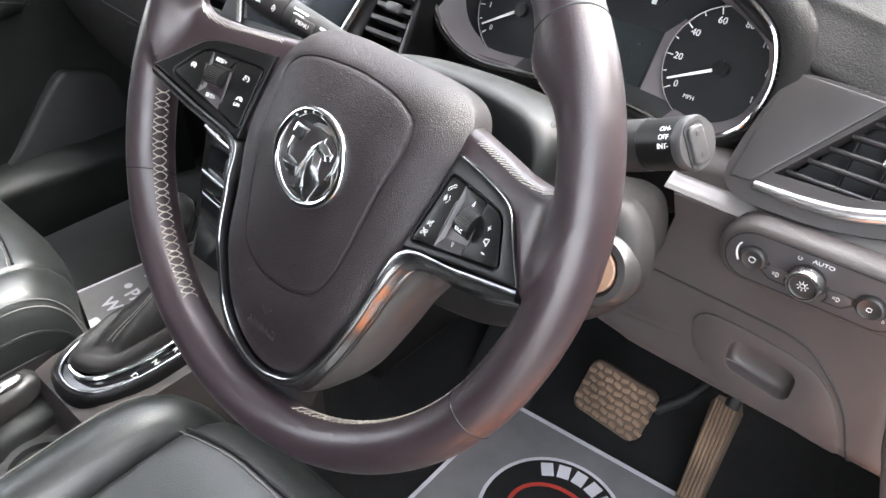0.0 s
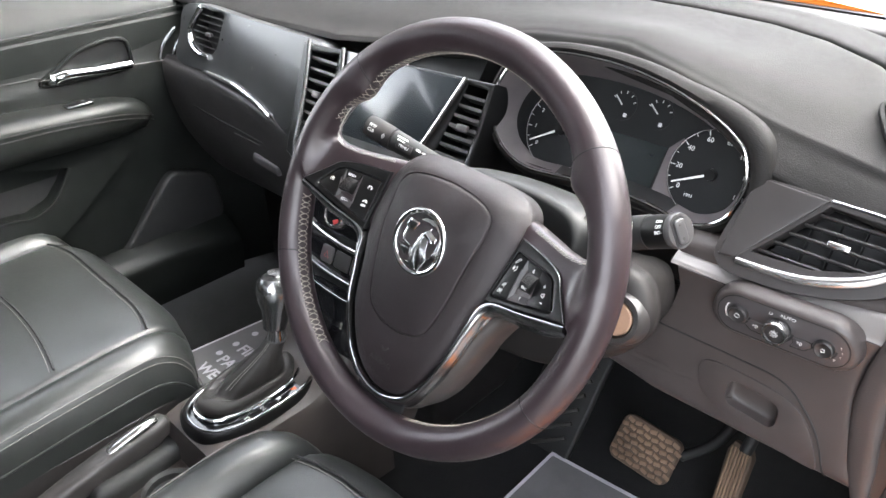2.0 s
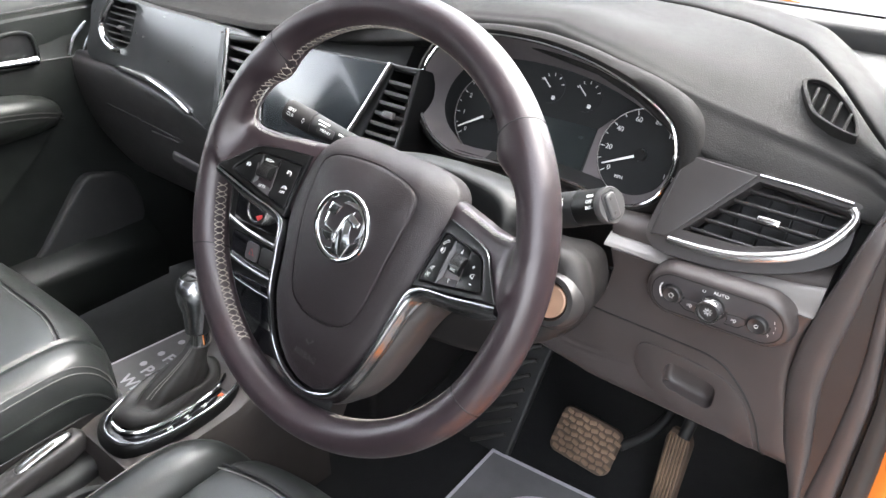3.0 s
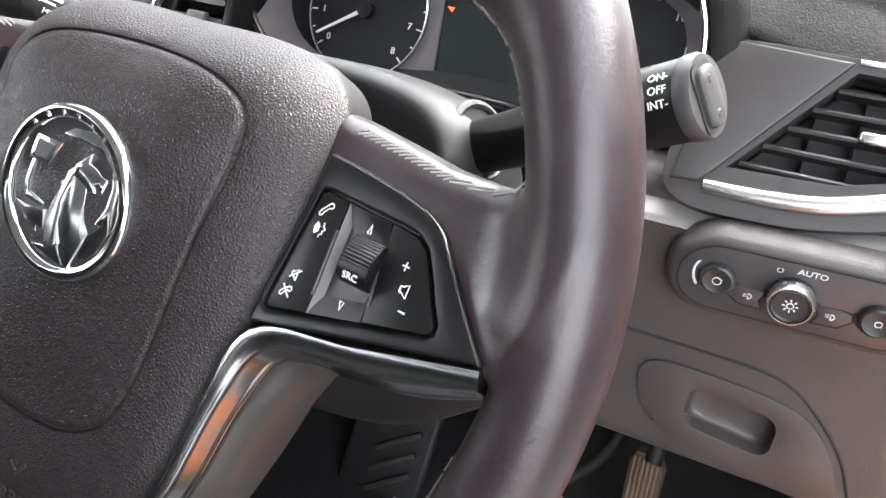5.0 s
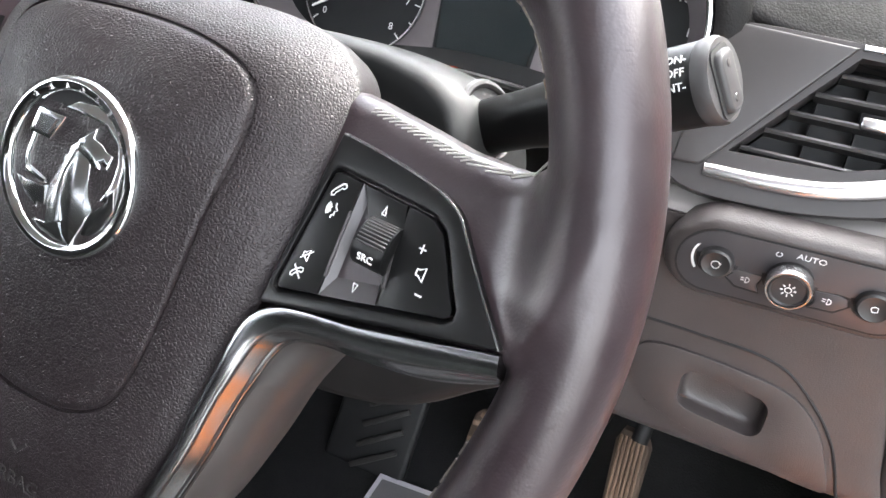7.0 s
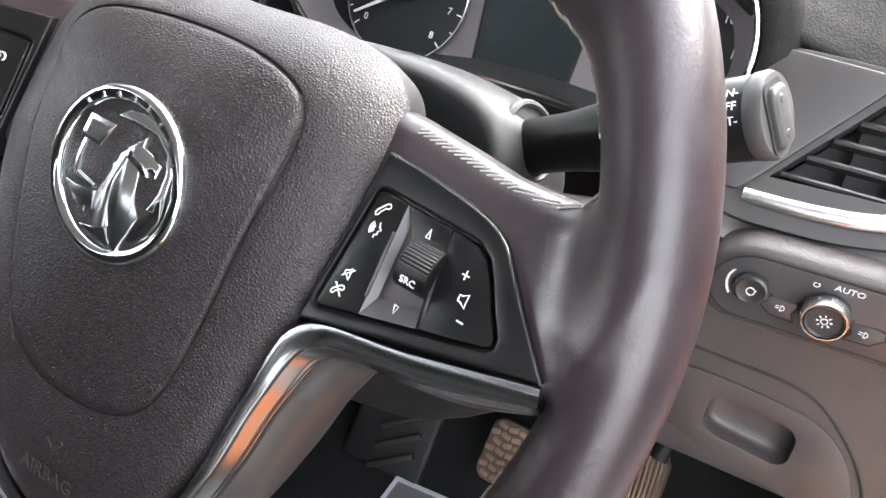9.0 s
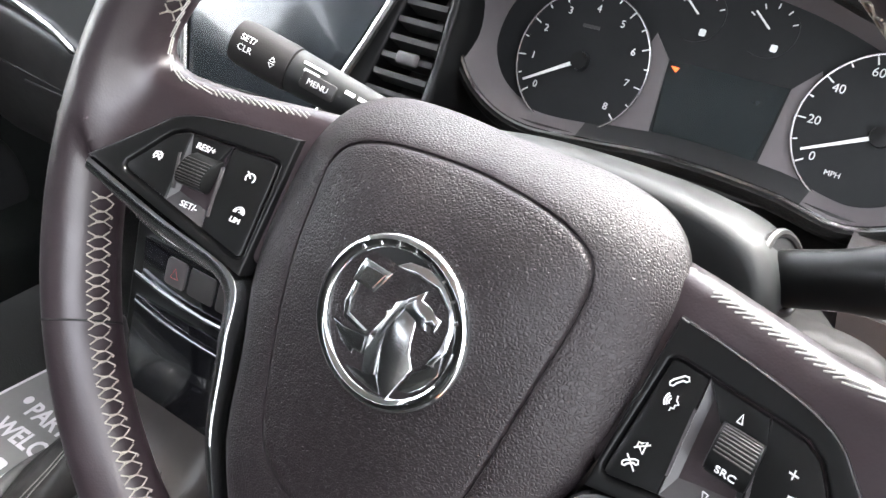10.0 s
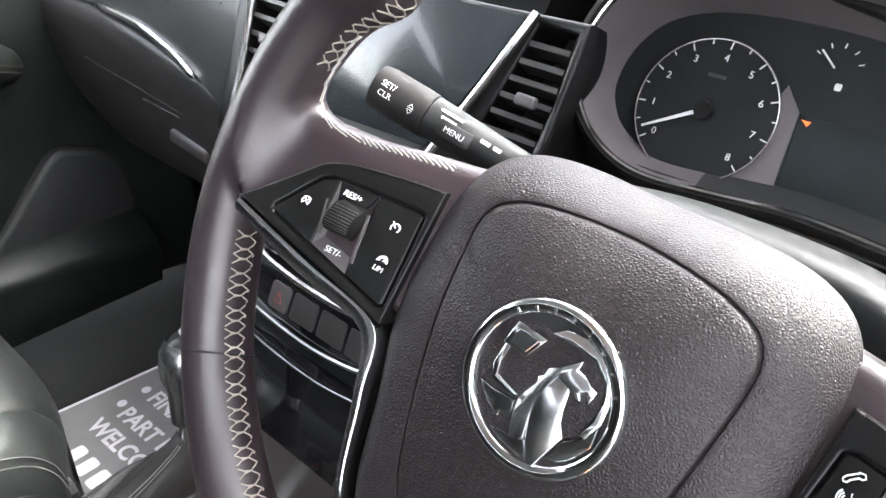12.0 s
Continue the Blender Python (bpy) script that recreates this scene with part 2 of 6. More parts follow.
def disc(r, n=28, cx=0.0, cy=0.0, ry=None):
    return [(cx + r * math.cos(2 * math.pi * i / n), cy + (ry or r) * math.sin(2 * math.pi * i / n)) for i in range(n)]


def bar(x0, y0, x1, y1, w, z0=0.0, z1=0.0003):
    """A flat straight stroke."""
    d = Vector((x1 - x0, y1 - y0)).normalized() * w / 2
    return prism([(x0 - d.y, y0 + d.x), (x0 + d.y, y0 - d.x), (x1 + d.y, y1 - d.x), (x1 - d.y, y1 + d.x)], z0, z1)


# ---- the steering wheel ----
RAKE, TURNED = radians(25), radians(2.9)
COLUMN = axes((0, 0, 1.0), (1, 0, 0), (0, math.sin(RAKE), math.cos(RAKE)))
WHEEL = COLUMN @ Matrix.Rotation(-TURNED, 4, "Z")
RIM_R, RIM_OUT, RIM_IN, RIM_B, RIM_Z = 0.1668, 0.0140, 0.0143, 0.0168, -0.013
TOP_U, TOP_V = [.060, .078, .100, .117, .131, .170], [.0480, .0465, .0437, .0412, .0408, .0408]
LOW_U, LOW_V = [.060, .100, .128, .1508, .170], [-.015, -.0140, -.0068, -.0022, -.0022]


def plane_depth(u, v):
    """How far the sloping plane of a spoke's buttons lies behind the wheel's plane."""
    return .0421 - .2806 * u + .3306 * v


def leather_shape(u, v, h):
    """Below zero inside the leather: the rim with its thumb rests, run smoothly into the two spokes."""
    r = np.hypot(u + .0010, v - .0008)
    u = np.abs(u)
    a = np.degrees(np.arctan2(v, u))
    wide = RIM_IN + .0092 * np.exp(-((a - 38.7) / 6) ** 2) + .0012 * np.exp(-((a + 14) / 9) ** 2)
    x = (r - RIM_R) / np.where(r > RIM_R, RIM_OUT - .0010 * np.exp(-((a + 8) / 16) ** 2), wide)
    y = (h - RIM_Z) / (RIM_B + .0008 * np.exp(-((a - 30) / 16) ** 2))
    ring = (np.sqrt(x * x + y * y) - 1) * .0155
    top, low = np.interp(u, TOP_U, TOP_V), np.interp(u, LOW_U, LOW_V)
    front = -plane_depth(u, v) - .0016 - .10 * np.clip(v - .034, 0, 1)
    e = .0055
    qx, qy = np.maximum(low - v, v - top) + e, np.abs(h - front + .009) - .009 + e
    arm = np.hypot(np.maximum(qx, 0), np.maximum(qy, 0)) + np.minimum(np.maximum(qx, qy), 0) - e
    arm = np.maximum(arm, np.maximum(.058 - u, u - .152))
    k = .006 + .010 * np.clip((v + .006) / .018, 0, 1)
    m = np.clip(.5 + .5 * (arm - ring) / k, 0, 1)
    return arm * (1 - m) + ring * m - k * m * (1 - m)


def slope_of(f, p, e=.0004):
    g = np.stack([f(*(p + d).T) - f(*(p - d).T) for d in np.eye(3) * e], 1)
    return g / (2 * e)


def skin(f, lo, hi, step):
    """The surface where f is zero, as a bmesh of quads on a grid of that step."""
    axis = [np.arange(a, b + step, step) for a, b in zip(lo, hi)]
    grid = np.stack(np.meshgrid(*axis, indexing="ij"), -1)
    inside = f(grid[..., 0], grid[..., 1], grid[..., 2]) < 0
    n = [s - 1 for s in inside.shape]
    count = sum(inside[i:n[0] + i, j:n[1] + j, k:n[2] + k].astype(np.int8) for i in (0, 1) for j in (0, 1) for k in (0, 1))
    cells = np.argwhere((count > 0) & (count < 8))
    index = np.full(n, -1)
    index[tuple(cells.T)] = np.arange(len(cells))
    p = np.array(lo) + (cells + .5) * step
    for _ in range(4):
        g = slope_of(f, p)
        move = f(*p.T)[:, None] * g / np.maximum((g * g).sum(1), .05)[:, None]
        p = p - np.clip(move, -step * .6, step * .6)
    faces = []
    for d in range(3):
        a, b = np.moveaxis(inside, d, 0)[:-1], np.moveaxis(inside, d, 0)[1:]
        for flip, hit in ((False, a & ~b), (True, ~a & b)):
            q = np.moveaxis(np.argwhere(hit), 0, 0)
            full = np.insert(q[:, 1:], d, q[:, 0], axis=1)
            e1, e2 = np.eye(3, dtype=int)[(d + 1) % 3], np.eye(3, dtype=int)[(d + 2) % 3]
            ring = [full - e1 - e2, full - e2, full, full - e1]
            quad = np.stack([index[tuple(c.T)] for c in (ring[::-1] if flip else ring)], 1)
            faces.append(quad)
    me = bpy.data.meshes.new("skin")
    me.from_pydata(p.tolist(), [], np.concatenate(faces).tolist())
    bm = bmesh.new()
    bm.from_mesh(me)
    bpy.data.meshes.remove(me)
    return bm


def reach(start, way, far=.03):
    """The point where the leather ends, going from start inside it along way."""
    start, way = np.array(start, float), np.array(way, float)
    s = np.linspace(0, far, 400)
    d = leather_shape(*(start + s[:, None] * way).T)
    k = int(np.argmax(d > 0)) or 399
    return start + s[k] * way


def rim_point(a, s, out=0.0):
    """On the rim: angle a round the wheel, s round its section (0 outwards, 90 to the driver, 180 inwards)."""
    c = np.array([math.cos(a), math.sin(a), 0])
    way = c * math.cos(s) + np.array([0, 0, math.sin(s)])
    return Vector(reach(c * RIM_R + np.array([0, 0, RIM_Z]), way) + way * out)


wheel = thing("steering_wheel", WHEEL.translation, "dark leather multi-function steering wheel with pale cross stitching", "steering wheel")
bm = skin(leather_shape, (-.187, -.187, -.068), (.187, .187, .010), .0017)
rim = part("rim", mapped(bm, WHEEL), LEATHER, wheel, "worn dark brown-black leather rim running into its spokes", 180, False)
for deg in (43, 137, -27, 207):
    a = radians(deg)
    ring = [rim_point(a + 0.02 * math.sin(2 * math.pi * j / 36) * (1 if deg in (43, -27) else -1), 2 * math.pi * j / 36, -0.0002) for j in range(36)]
    part("seam", mapped(tube(ring, 0.0006, 6, True), WHEEL), MATTE, rim, "dark seam line across the leather")


def cross_stitch(a0, a1, turn=0, wide=1.0):
    """Threads laced zigzag along the inner side of the rim."""
    bms = []
    steps = int(abs(a1 - a0) * 0.15 / 0.0053)
    lace = ((146, .1), (160, .42), (176, .5), (192, .12)), ((146, .9), (160, .58), (176, .5), (192, .88)), ((160, .42), (160, .58)), ((192, .88), (196, 1.0), (192, 1.12))
    for i in range(steps):
        for line in lace:
            pts = []
            for s, f in line:
                a = a0 + (a1 - a0) * (i + f + 0.12 * math.sin(i * 2.3)) / steps
                pts.append(rim_point(a, radians(172 + (s - 172) * wide + turn), 0.0002))
            bms.append(tube(pts, 0.00036, 5))
    return join(*bms)


for lo, hi, turn, wide in ((44, 136, 6, .62), (23, 43, 6, .5), (137, 157, 4, .62), (186, 241, 0, .80), (285, 349, 12, .55)):
    part("stitching", mapped(cross_stitch(radians(lo), radians(hi), turn, wide), WHEEL), STITCH, rim, "beige cross stitching")
for side in (1, -1):
    # two rows of short slanting threads along the spoke's upper edge and round into the rim
    edge = []
    for u in np.linspace(.081, .121, 12):
        v = float(np.interp(u, TOP_U, TOP_V))
        edge.append(((u, v - .012, -plane_depth(u, v) - .0045), (0, 1, 0)))
    for phi in (-75, -50, -25):
        way = np.array([math.cos(radians(phi)), math.sin(radians(phi)), 0])
        start = np.array([.1265, .0575, -.0235 + .00006 * (phi + 75)])
        gone = np.linspace(0, .03, 300)
        hit = gone[int(np.argmax(leather_shape(*(start + gone[:, None] * way).T) < 0))]
        edge.append((start + way * (hit + .004), -way))
    for a in np.linspace(23, 31, 4):
        c = np.array([math.cos(radians(a)), math.sin(radians(a)), 0])
        edge.append((c * RIM_R + np.array([0, 0, -.018 + .003 * (a - 23) / 8]), -c))
    rows = []
    for drop in (.0030, .0019, .0008):
        row = []
        for start, way in edge:
            q = reach(np.array(start) + np.array([0, 0, drop]), way, .05)
            g = slope_of(leather_shape, q[None])[0]
            row.append(q + g / np.linalg.norm(g) * .0001)
        rows.append(curve(row, 26))
    bms = []
    for i in range(25):
        for top, low in ((rows[0], rows[1]), (rows[1], rows[2])):
            pts = [top[i], top[i] * .5 + low[i + 1] * .5, low[i + 1]]
            bms.append(tube([(side * p[0], p[1], p[2]) for p in pts], .00030, 5))
    part("spoke_stitching", mapped(join(*bms), WHEEL), WHITETHREAD, rim, "two rows of pale stitching along the spoke")

PAD = [(0, .0640), (.03, .0645), (.05, .0622), (.063, .0565), (.0712, .047), (.0752, .034), (.0750, .010), (.0715, -.018), (.0640, -.045), (.0565, -.078), (.0425, -.111), (.028, -.129), (.012, -.1375)]
PAD = PAD + [(0, -.139)] + [(-x, y) for x, y in PAD[:0:-1]]
GROOVE = [(0, .0508), (.025, .0495), (.042, .0452), (.0505, .0372), (.0515, .022), (.0475, -.012), (.0415, -.046), (.0335, -.0685), (.0180, -.0785)]
GROOVE = GROOVE + [(0, -.0808)] + [(-x, y) for x, y in GROOVE[:0:-1]]


def edge_depth(v):
    return float(np.interp(v, [-.14, -.08, -.02, 0, .035, .064], [.012, .009, .016, .020, .033, .044]))


def pad_depth(u, v, s):
    return edge_depth(v * min(1, 0.35 + 0.65 * s)) - (edge_depth(v * min(1, 0.35 + 0.65 * s)) - 0.004) * (1 - s ** 2.3)


outer, inner = curve(PAD, 120, True), curve(GROOVE, 120, True)
cu, cv = 0.0, -0.01
pts = []
for f in (.02, .15, .3, .45, .6, .75, .87, .95, .980):
    pts.append([(cu + (p[0] - cu) * f, cv + (p[1] - cv) * f, 0.0) for p in inner])
for f, dip in ((.988, .0006), (.996, .0016), (1.002, .0016), (1.009, .0005)):
    pts.append([(cu + (p[0] - cu) * f, cv + (p[1] - cv) * f, dip) for p in inner])
for f in (.06, .3, .55, .75, .9, .97, 1.0):
    pts.append([(a[0] * 1.01 + (b[0] - a[0] * 1.01) * f, a[1] * 1.01 + (b[1] - a[1] * 1.01) * f, 0.0) for a, b in zip(inner, outer)])
ring3 = []
for ring in pts:
    row = []
    for (u, v, dip), o in zip(ring, outer):
        s = min(1.0, math.hypot(u - cu, v - cv) / math.hypot(o[0] - cu, o[1] - cv))
        row.append((u, v, -pad_depth(u, v, s) - dip - 0.0045 * max(0, (s - .88) / .12) ** 2))
    ring3.append(row)
last = ring3[-1]
for k, d in ((.997, .004), (.985, .011), (.94, .026)):
    ring3.append([(u * k, v * k, z - d) for u, v, z in last])
airbag = part("airbag_cover", mapped(loft(ring3), WHEEL), PADSKIN, wheel, "domed grained airbag cover with a curved groove", 50)
bm = lettering("AIRBAG", 0.0075, 0.0002)
part("embossed_word", mapped(mapped(bm, Matrix.Translation((0, -.112, -.0058))), WHEEL), SMOOTH, airbag, "faint embossed word on the airbag cover")
bm = join(bar(-.0035, -.099, .0, -.102, .0012, -.0062, -.0056), bar(.0, -.102, .0042, -.0975, .0012, -.0062, -.0056))
part("embossed_mark", mapped(bm, WHEEL), SMOOTH, airbag)

# the badge: a chrome ring with plain curved shapes in it
B = WHEEL @ pose(0, -.0015, -.0042)
badge = part("badge", mapped(lathe([(0, -.004), (.0287, -.004), (.0290, -.0008), (.0286, .0006), (.0279, .0013), (.0268, .0016), (.0246, .0010), (.0240, .0004), (.0236, -.002), (0, -.002)], 72), B), CHROME, airbag, "round chrome badge with a plain curved emblem")
part("badge_field", mapped(lathe([(0, -.003), (.0238, -.003), (.0238, -.0016), (0, -.0016)], 48), B), MATTE, badge, "black field of the badge")
NECK = [(.0044, .0071), (.0090, .0060), (.0096, .0029), (.0100, -.0019), (.0109, -.0055), (.0134, -.0095), (.0108, -.0165), (.0085, -.0232), (.0048, -.0199), (.0025, -.0151), (.0012, -.0097), (.0007, -.0021), (.0019, .0022)]
MANE = [(.0050, .0111), (.0011, .0084), (-.0001, .0078), (-.0004, .0050), (-.0026, .0036), (-.0018, .0018), (-.0037, -.0023), (-.0055, -.0060), (-.0049, -.0115), (-.0026, -.0190), (.0024, -.0163), (.0012, -.0093), (.0006, -.0018), (.0043, .0073)]
HEAD = [(.0044, .0107), (.0098, .0163), (.0092, .0124), (.0127, .0113), (.0145, .0098), (.0172, .0090), (.0165, .0042), (.0146, .0061), (.0130, .0058), (.0141, .0039), (.0108, .0042), (.0092, .0056), (.0046, .0074)]
WING = [(-.0205, -.0075), (-.0152, -.0081), (-.0054, -.0071), (-.0050, -.0137), (-.0092, -.0138), (-.0091, -.0159), (-.0150, -.0134)]
ARM = [(-.0170, .0074), (-.0182, -.0004), (-.0161, -.0055), (-.0059, -.0065), (-.0052, -.0047), (-.0145, -.0031), (-.0155, .0009), (-.0145, .0074)]
SHIELD = [(-.0154, .0160), (-.0035, .0156), (-.0081, .0070), (-.0175, .0075)]
CRESCENT = [(-.0032, .0187), (.0010, .0217), (.0079, .0222), (.0142, .0194), (.0197, .0140), (.0222, .0077), (.0226, .0009), (.0204, -.0047), (.0179, -.0049), (.0201, .0010), (.0201, .0075), (.0179, .0129), (.0123, .0173), (.0047, .0184)]
FOOT = [(-.0118, -.0200), (-.0032, -.0185), (.0028, -.0166), (.0060, -.0226), (.0021, -.0232), (-.0060, -.0225)]
BASE = [(.0083, -.0220), (.0141, -.0099), (.0191, -.0053), (.0228, .0011), (.0228, -.0067), (.0184, -.0140), (.0130, -.0194)]
for o, dark, tip in ((NECK, 0, (.12, .05)), (MANE, 1, (-.22, .10)), (HEAD, 0, (.15, .12)), (WING, 1, (-.1, -.15)), (ARM, 0, (-.1, .1)), (SHIELD, 0, (0, .06)), (CRESCENT, 0, (.16, .16)), (FOOT, 0, (-.1, -.2)), (BASE, 0, (.1, -.2))):
    bm = prism(o, -.0018, .0008, .0005, 2)
    mx, my = np.mean([p[0] for p in o]), np.mean([p[1] for p in o])
    for v in bm.verts:
        if v.co.z > 0:
            v.co.z -= (v.co.x - mx) * tip[0] + (v.co.y - my) * tip[1]
    part("emblem_shape", mapped(bm, B), (BADGE, DARKCHROME)[dark], badge)
inset = [(-.0098 + (x + .0098) * .68, .0116 + (y - .0116) * .68) for x, y in SHIELD]
part("emblem_shape", mapped(prism(inset, .0006, .0014, .0003, 1), B), DARKCHROME, badge)
for k in range(8):
    a = radians(131 - k * 15)
    part("ring_mark", mapped(rbox((0, 0, 0), (.0011, .0019, .0003), 0), B @ Matrix.Rotation(a, 4, "Z") @ pose(.0256, 0, .0014) @ Matrix.Rotation(radians(90), 4, "Z")), SATIN, badge)


# the button panels on the spokes, right (1) and left (-1)
def spoke(side, h0=0.0):
    """Turns (u, v, h) of a spoke's sloping plane into the world; h is the height above it."""
    return lambda u, v, h: WHEEL @ Vector((side * u, v, -plane_depth(u, v) + h0 + h))


PLATE = [tuple(p) for p in curve([(.0765, .0346), (.0925, .0331), (.1095, .0308), (.1195, .0286), (.1262, .0254), (.1310, .0205), (.1410, .0100), (.1508, .0004)], 26)] + [(.1300, -.0050), (.1000, -.0125), (.0728, -.0194)]
HOLE = [(.0788, .0228), (.0802, .0243), (.0830, .0248), (.1130, .0234), (.1190, .0228), (.1238, .0202), (.1268, .0162), (.1318, .0085), (.1352, .0040), (.1354, .0016), (.1332, -.0004), (.1085, -.0065), (.0782, -.0142), (.0758, -.0134), (.0752, -.0112)]


def shrunk(o, d):
    return [(p[0], p[1]) for p in offset(o, -d)]


def offset(line, d):
    out = []
    n = len(line)
    for i, p in enumerate(line):
        t = np.array(line[(i + 1) % n]) - np.array(line[i - 1])
        t /= np.linalg.norm(t)
        out.append((p[0] + t[1] * d, p[1] - t[0] * d))
    return out


def cut(o, inside, border):
    """The part of an outline on one side of a slanting border (u at the top, u at the foot)."""
    side_of = lambda p: (p[0] - (border[1] + (border[0] - border[1]) * (p[1] + .010) / .033)) * inside
    out = []
    for i, p in enumerate(o):
        q = o[(i + 1) % len(o)]
        a, b = side_of(p), side_of(q)
        if a >= 0:
            out.append(p)
        if (a >= 0) != (b >= 0):
            k = a / (a - b)
            out.append((p[0] + (q[0] - p[0]) * k, p[1] + (q[1] - p[1]) * k))
    return out


for side, b1, b2 in ((1, (.0912, .0922), (.1094, .1128)), (-1, (.0985, .0945), (.1166, .1130))):
    f = spoke(side)
    plate = part("button_panel", mapped(prism(PLATE, -.006, .0014, .0011, 3, [HOLE]), f), BLACK, wheel, "satin black spoke panel")
    part("panel_wall", loft([[f(*p, .0012) for p in HOLE], [f(*p, -.0010) for p in shrunk(HOLE, -.0006)], [f(*p, -.0024) for p in shrunk(HOLE, -.0010)]], caps=False), BLACK, plate, "", 60)
    part("panel_recess", mapped(prism(HOLE, -.0064, -.0022), f), MATTE, plate)
    part("panel_edge", tube([f(p[0] - .0003, p[1] - .0002, .0011) for p in PLATE[1:26]], .00042, 6), DARKCHROME, plate, "thin bright edge line")
    keys = shrunk(HOLE, .0011) if shrunk(HOLE, .0011)[2][1] < HOLE[2][1] else shrunk(HOLE, -.0011)
    left_key, right_key = cut(keys, -1, b1), cut(keys, 1, b2)
    bed = cut(cut(keys, 1, (b1[0] + .0004, b1[1] + .0004)), -1, (b2[0] - .0004, b2[1] - .0004))
    part("button", mapped(prism(left_key, -.003, .0010, .0005, 2), f), BLACK, plate)
    part("button", mapped(prism(right_key, -.003, .0010, .0005, 2), f), BLACK, plate)
    bx, by = (b1[0] + b2[1]) / 2 + .001, .0090
    floor_of = [(bx + (p[0] - bx) * .62, by + (p[1] - by) * .50) for p in bed]
    part("rocker_bed", loft([[f(*p, .0008) for p in bed], [f(*p, -.0030) for p in floor_of]], caps=False), MIDGREY, plate, "grey dished rocker bed", 20)
    part("roller_slot", mapped(prism(floor_of, -.0062, -.0029), f), MATTE, plate, "dark slot round the roller")
    up = cut([(p[0], p[1]) for p in bed], 1, (0, 0))
    up = [(x + (bx + .002 - x) * .04, max(y, .0150)) for x, y in up]
    up = [(x if x > bx - .004 or y > .02 else bx - .0045, y) for x, y in up]
    part("rocker_bed_top", mapped(prism(up, -.001, .0011, .0003, 2), f), BLACK, plate, "black upper rocker")
    for u0, v0, u1, v1 in ((b1[0] + .0002, .0148, b1[1] + .0001, -.0040), (b2[0] + .0004, .0140, b2[1] - .0002, .0006)):
        part("key_step", mapped(bar(u0, v0, u1, v1, .0009, .0004, .0015), f), MIDGREY, plate, "thin raised key edge")
    rx, ry = .1052, .0098
    turn = lambda k, r: (ry + r * math.sin(k), .0002 + r * math.cos(k))
    core = loft([[f(rx + dx, *turn(radians(q), .0066 - lean)) for q in range(-88, 92, 8)] for dx, lean in ((-.0060, .0008), (-.0056, 0), (.0056, 0), (.0060, .0008))])
    roller = part("thumb_roller", core, BLACK, plate, "ribbed dark thumb roller")
    for q in range(9):
        y, h = turn(radians((4 if side > 0 else -40) + q * (8.5 if side > 0 else 10.5)), .0067)
        part("rib", mapped(rbox((0, 0, 0), (.0104, .0005, .0007), .0002, 1), lambda x, yy, z, y=y, h=h: f(rx + x, y + yy, h + z)), SMOOTH, roller)
    if side > 0:
        face = loft([[f(rx + dx, *turn(radians(q), .0068)) for q in range(-64, 1, 8)] for dx in (-.0050, .0050)], closed=False, caps=False)
        part("roller_face", face, BLACK, roller, "smooth black face of the roller")


def on_spoke(bm, side, u, v, h=.0013, turn=0.0):
    """Lays a small flat shape on a button."""
    c = math.cos(turn), math.sin(turn)
    f = spoke(side)
    return mapped(bm, lambda x, y, z: f(u + side * (x * c[0] - y * c[1]), v + x * c[1] + y * c[0], h + z))


def icon_ring(r, a0, a1, w=.0003, n=12):
    pts = [(r * math.cos(radians(a0 + (a1 - a0) * i / n)), r * math.sin(radians(a0 + (a1 - a0) * i / n)), .0001) for i in range(n + 1)]
    return tube(pts, w, 4)


def strokes(*lines, w=.00026):
    return join(*[tube([(x, y, .0001) for x, y in l], w, 4) for l in lines])


MM = .001
phone = ((-2.5, -1.1), (-2.2, -1.9), (-1.2, -1.7), (-.8, -.9), (1.0, .5), (1.9, .4), (2.6, 1.0), (2.2, 1.9), (1.0, 1.8), (-1.8, -.2), (-2.5, -1.1))
S = lambda l, k=MM: [(x * k, y * k) for x, y in l]
part("phone_symbol", on_spoke(strokes(S(phone)), 1, .0842, .0190, turn=.15), WHITE, wheel, "white printed symbol")
part("voice_symbol", on_spoke(join(strokes(S([(.6, 2.2), (.9, 1.0), (1.9, .2), (1.0, -.3), (1.1, -1.3), (.2, -1.5), (.2, -2.4)])), icon_ring(.0010, 130, 230), icon_ring(.0017, 130, 230), icon_ring(.0024, 135, 225)), 1, .0850, .0132), WHITE, wheel)
part("mute_symbol", on_spoke(strokes(S([(-1.3, -.6), (-.5, -.6), (.9, -1.7), (.9, 1.7), (-.5, .6), (-1.3, .6), (-1.3, -.6)]), S([(-1.9, -1.4), (2.0, 1.6)])), 1, .0830, -.0012), WHITE, wheel)
part("end_call_symbol", on_spoke(strokes(S(phone, .00085), S([(-1.8, 1.6), (2.0, -1.4)])), 1, .0820, -.0066), WHITE, wheel)
part("up_symbol", on_spoke(strokes(S([(-.7, -1.1), (0, 1.4), (.7, -1.1), (-.7, -1.1)])), 1, .1028, .0188, .0013), WHITE, wheel)
part("down_symbol", on_spoke(strokes(S([(-.8, 1), (0, -1.3), (.8, 1), (-.8, 1)])), 1, .1030, -.0032, .0001), WHITE, wheel)
part("source_word", mapped(lettering("SRC", .0033), lambda x, y, z: spoke(1)(.1052 + x, *[.0098 + (.0069 + z) * math.sin(-.52 + y / .0069), .0002 + (.0069 + z) * math.cos(-.52 + y / .0069)])), WHITE, wheel)
part("plus_symbol", on_spoke(strokes(S([(-1.2, 0), (1.2, 0)]), S([(0, -1.2), (0, 1.2)])), 1, .1192, .0139), WHITE, wheel)
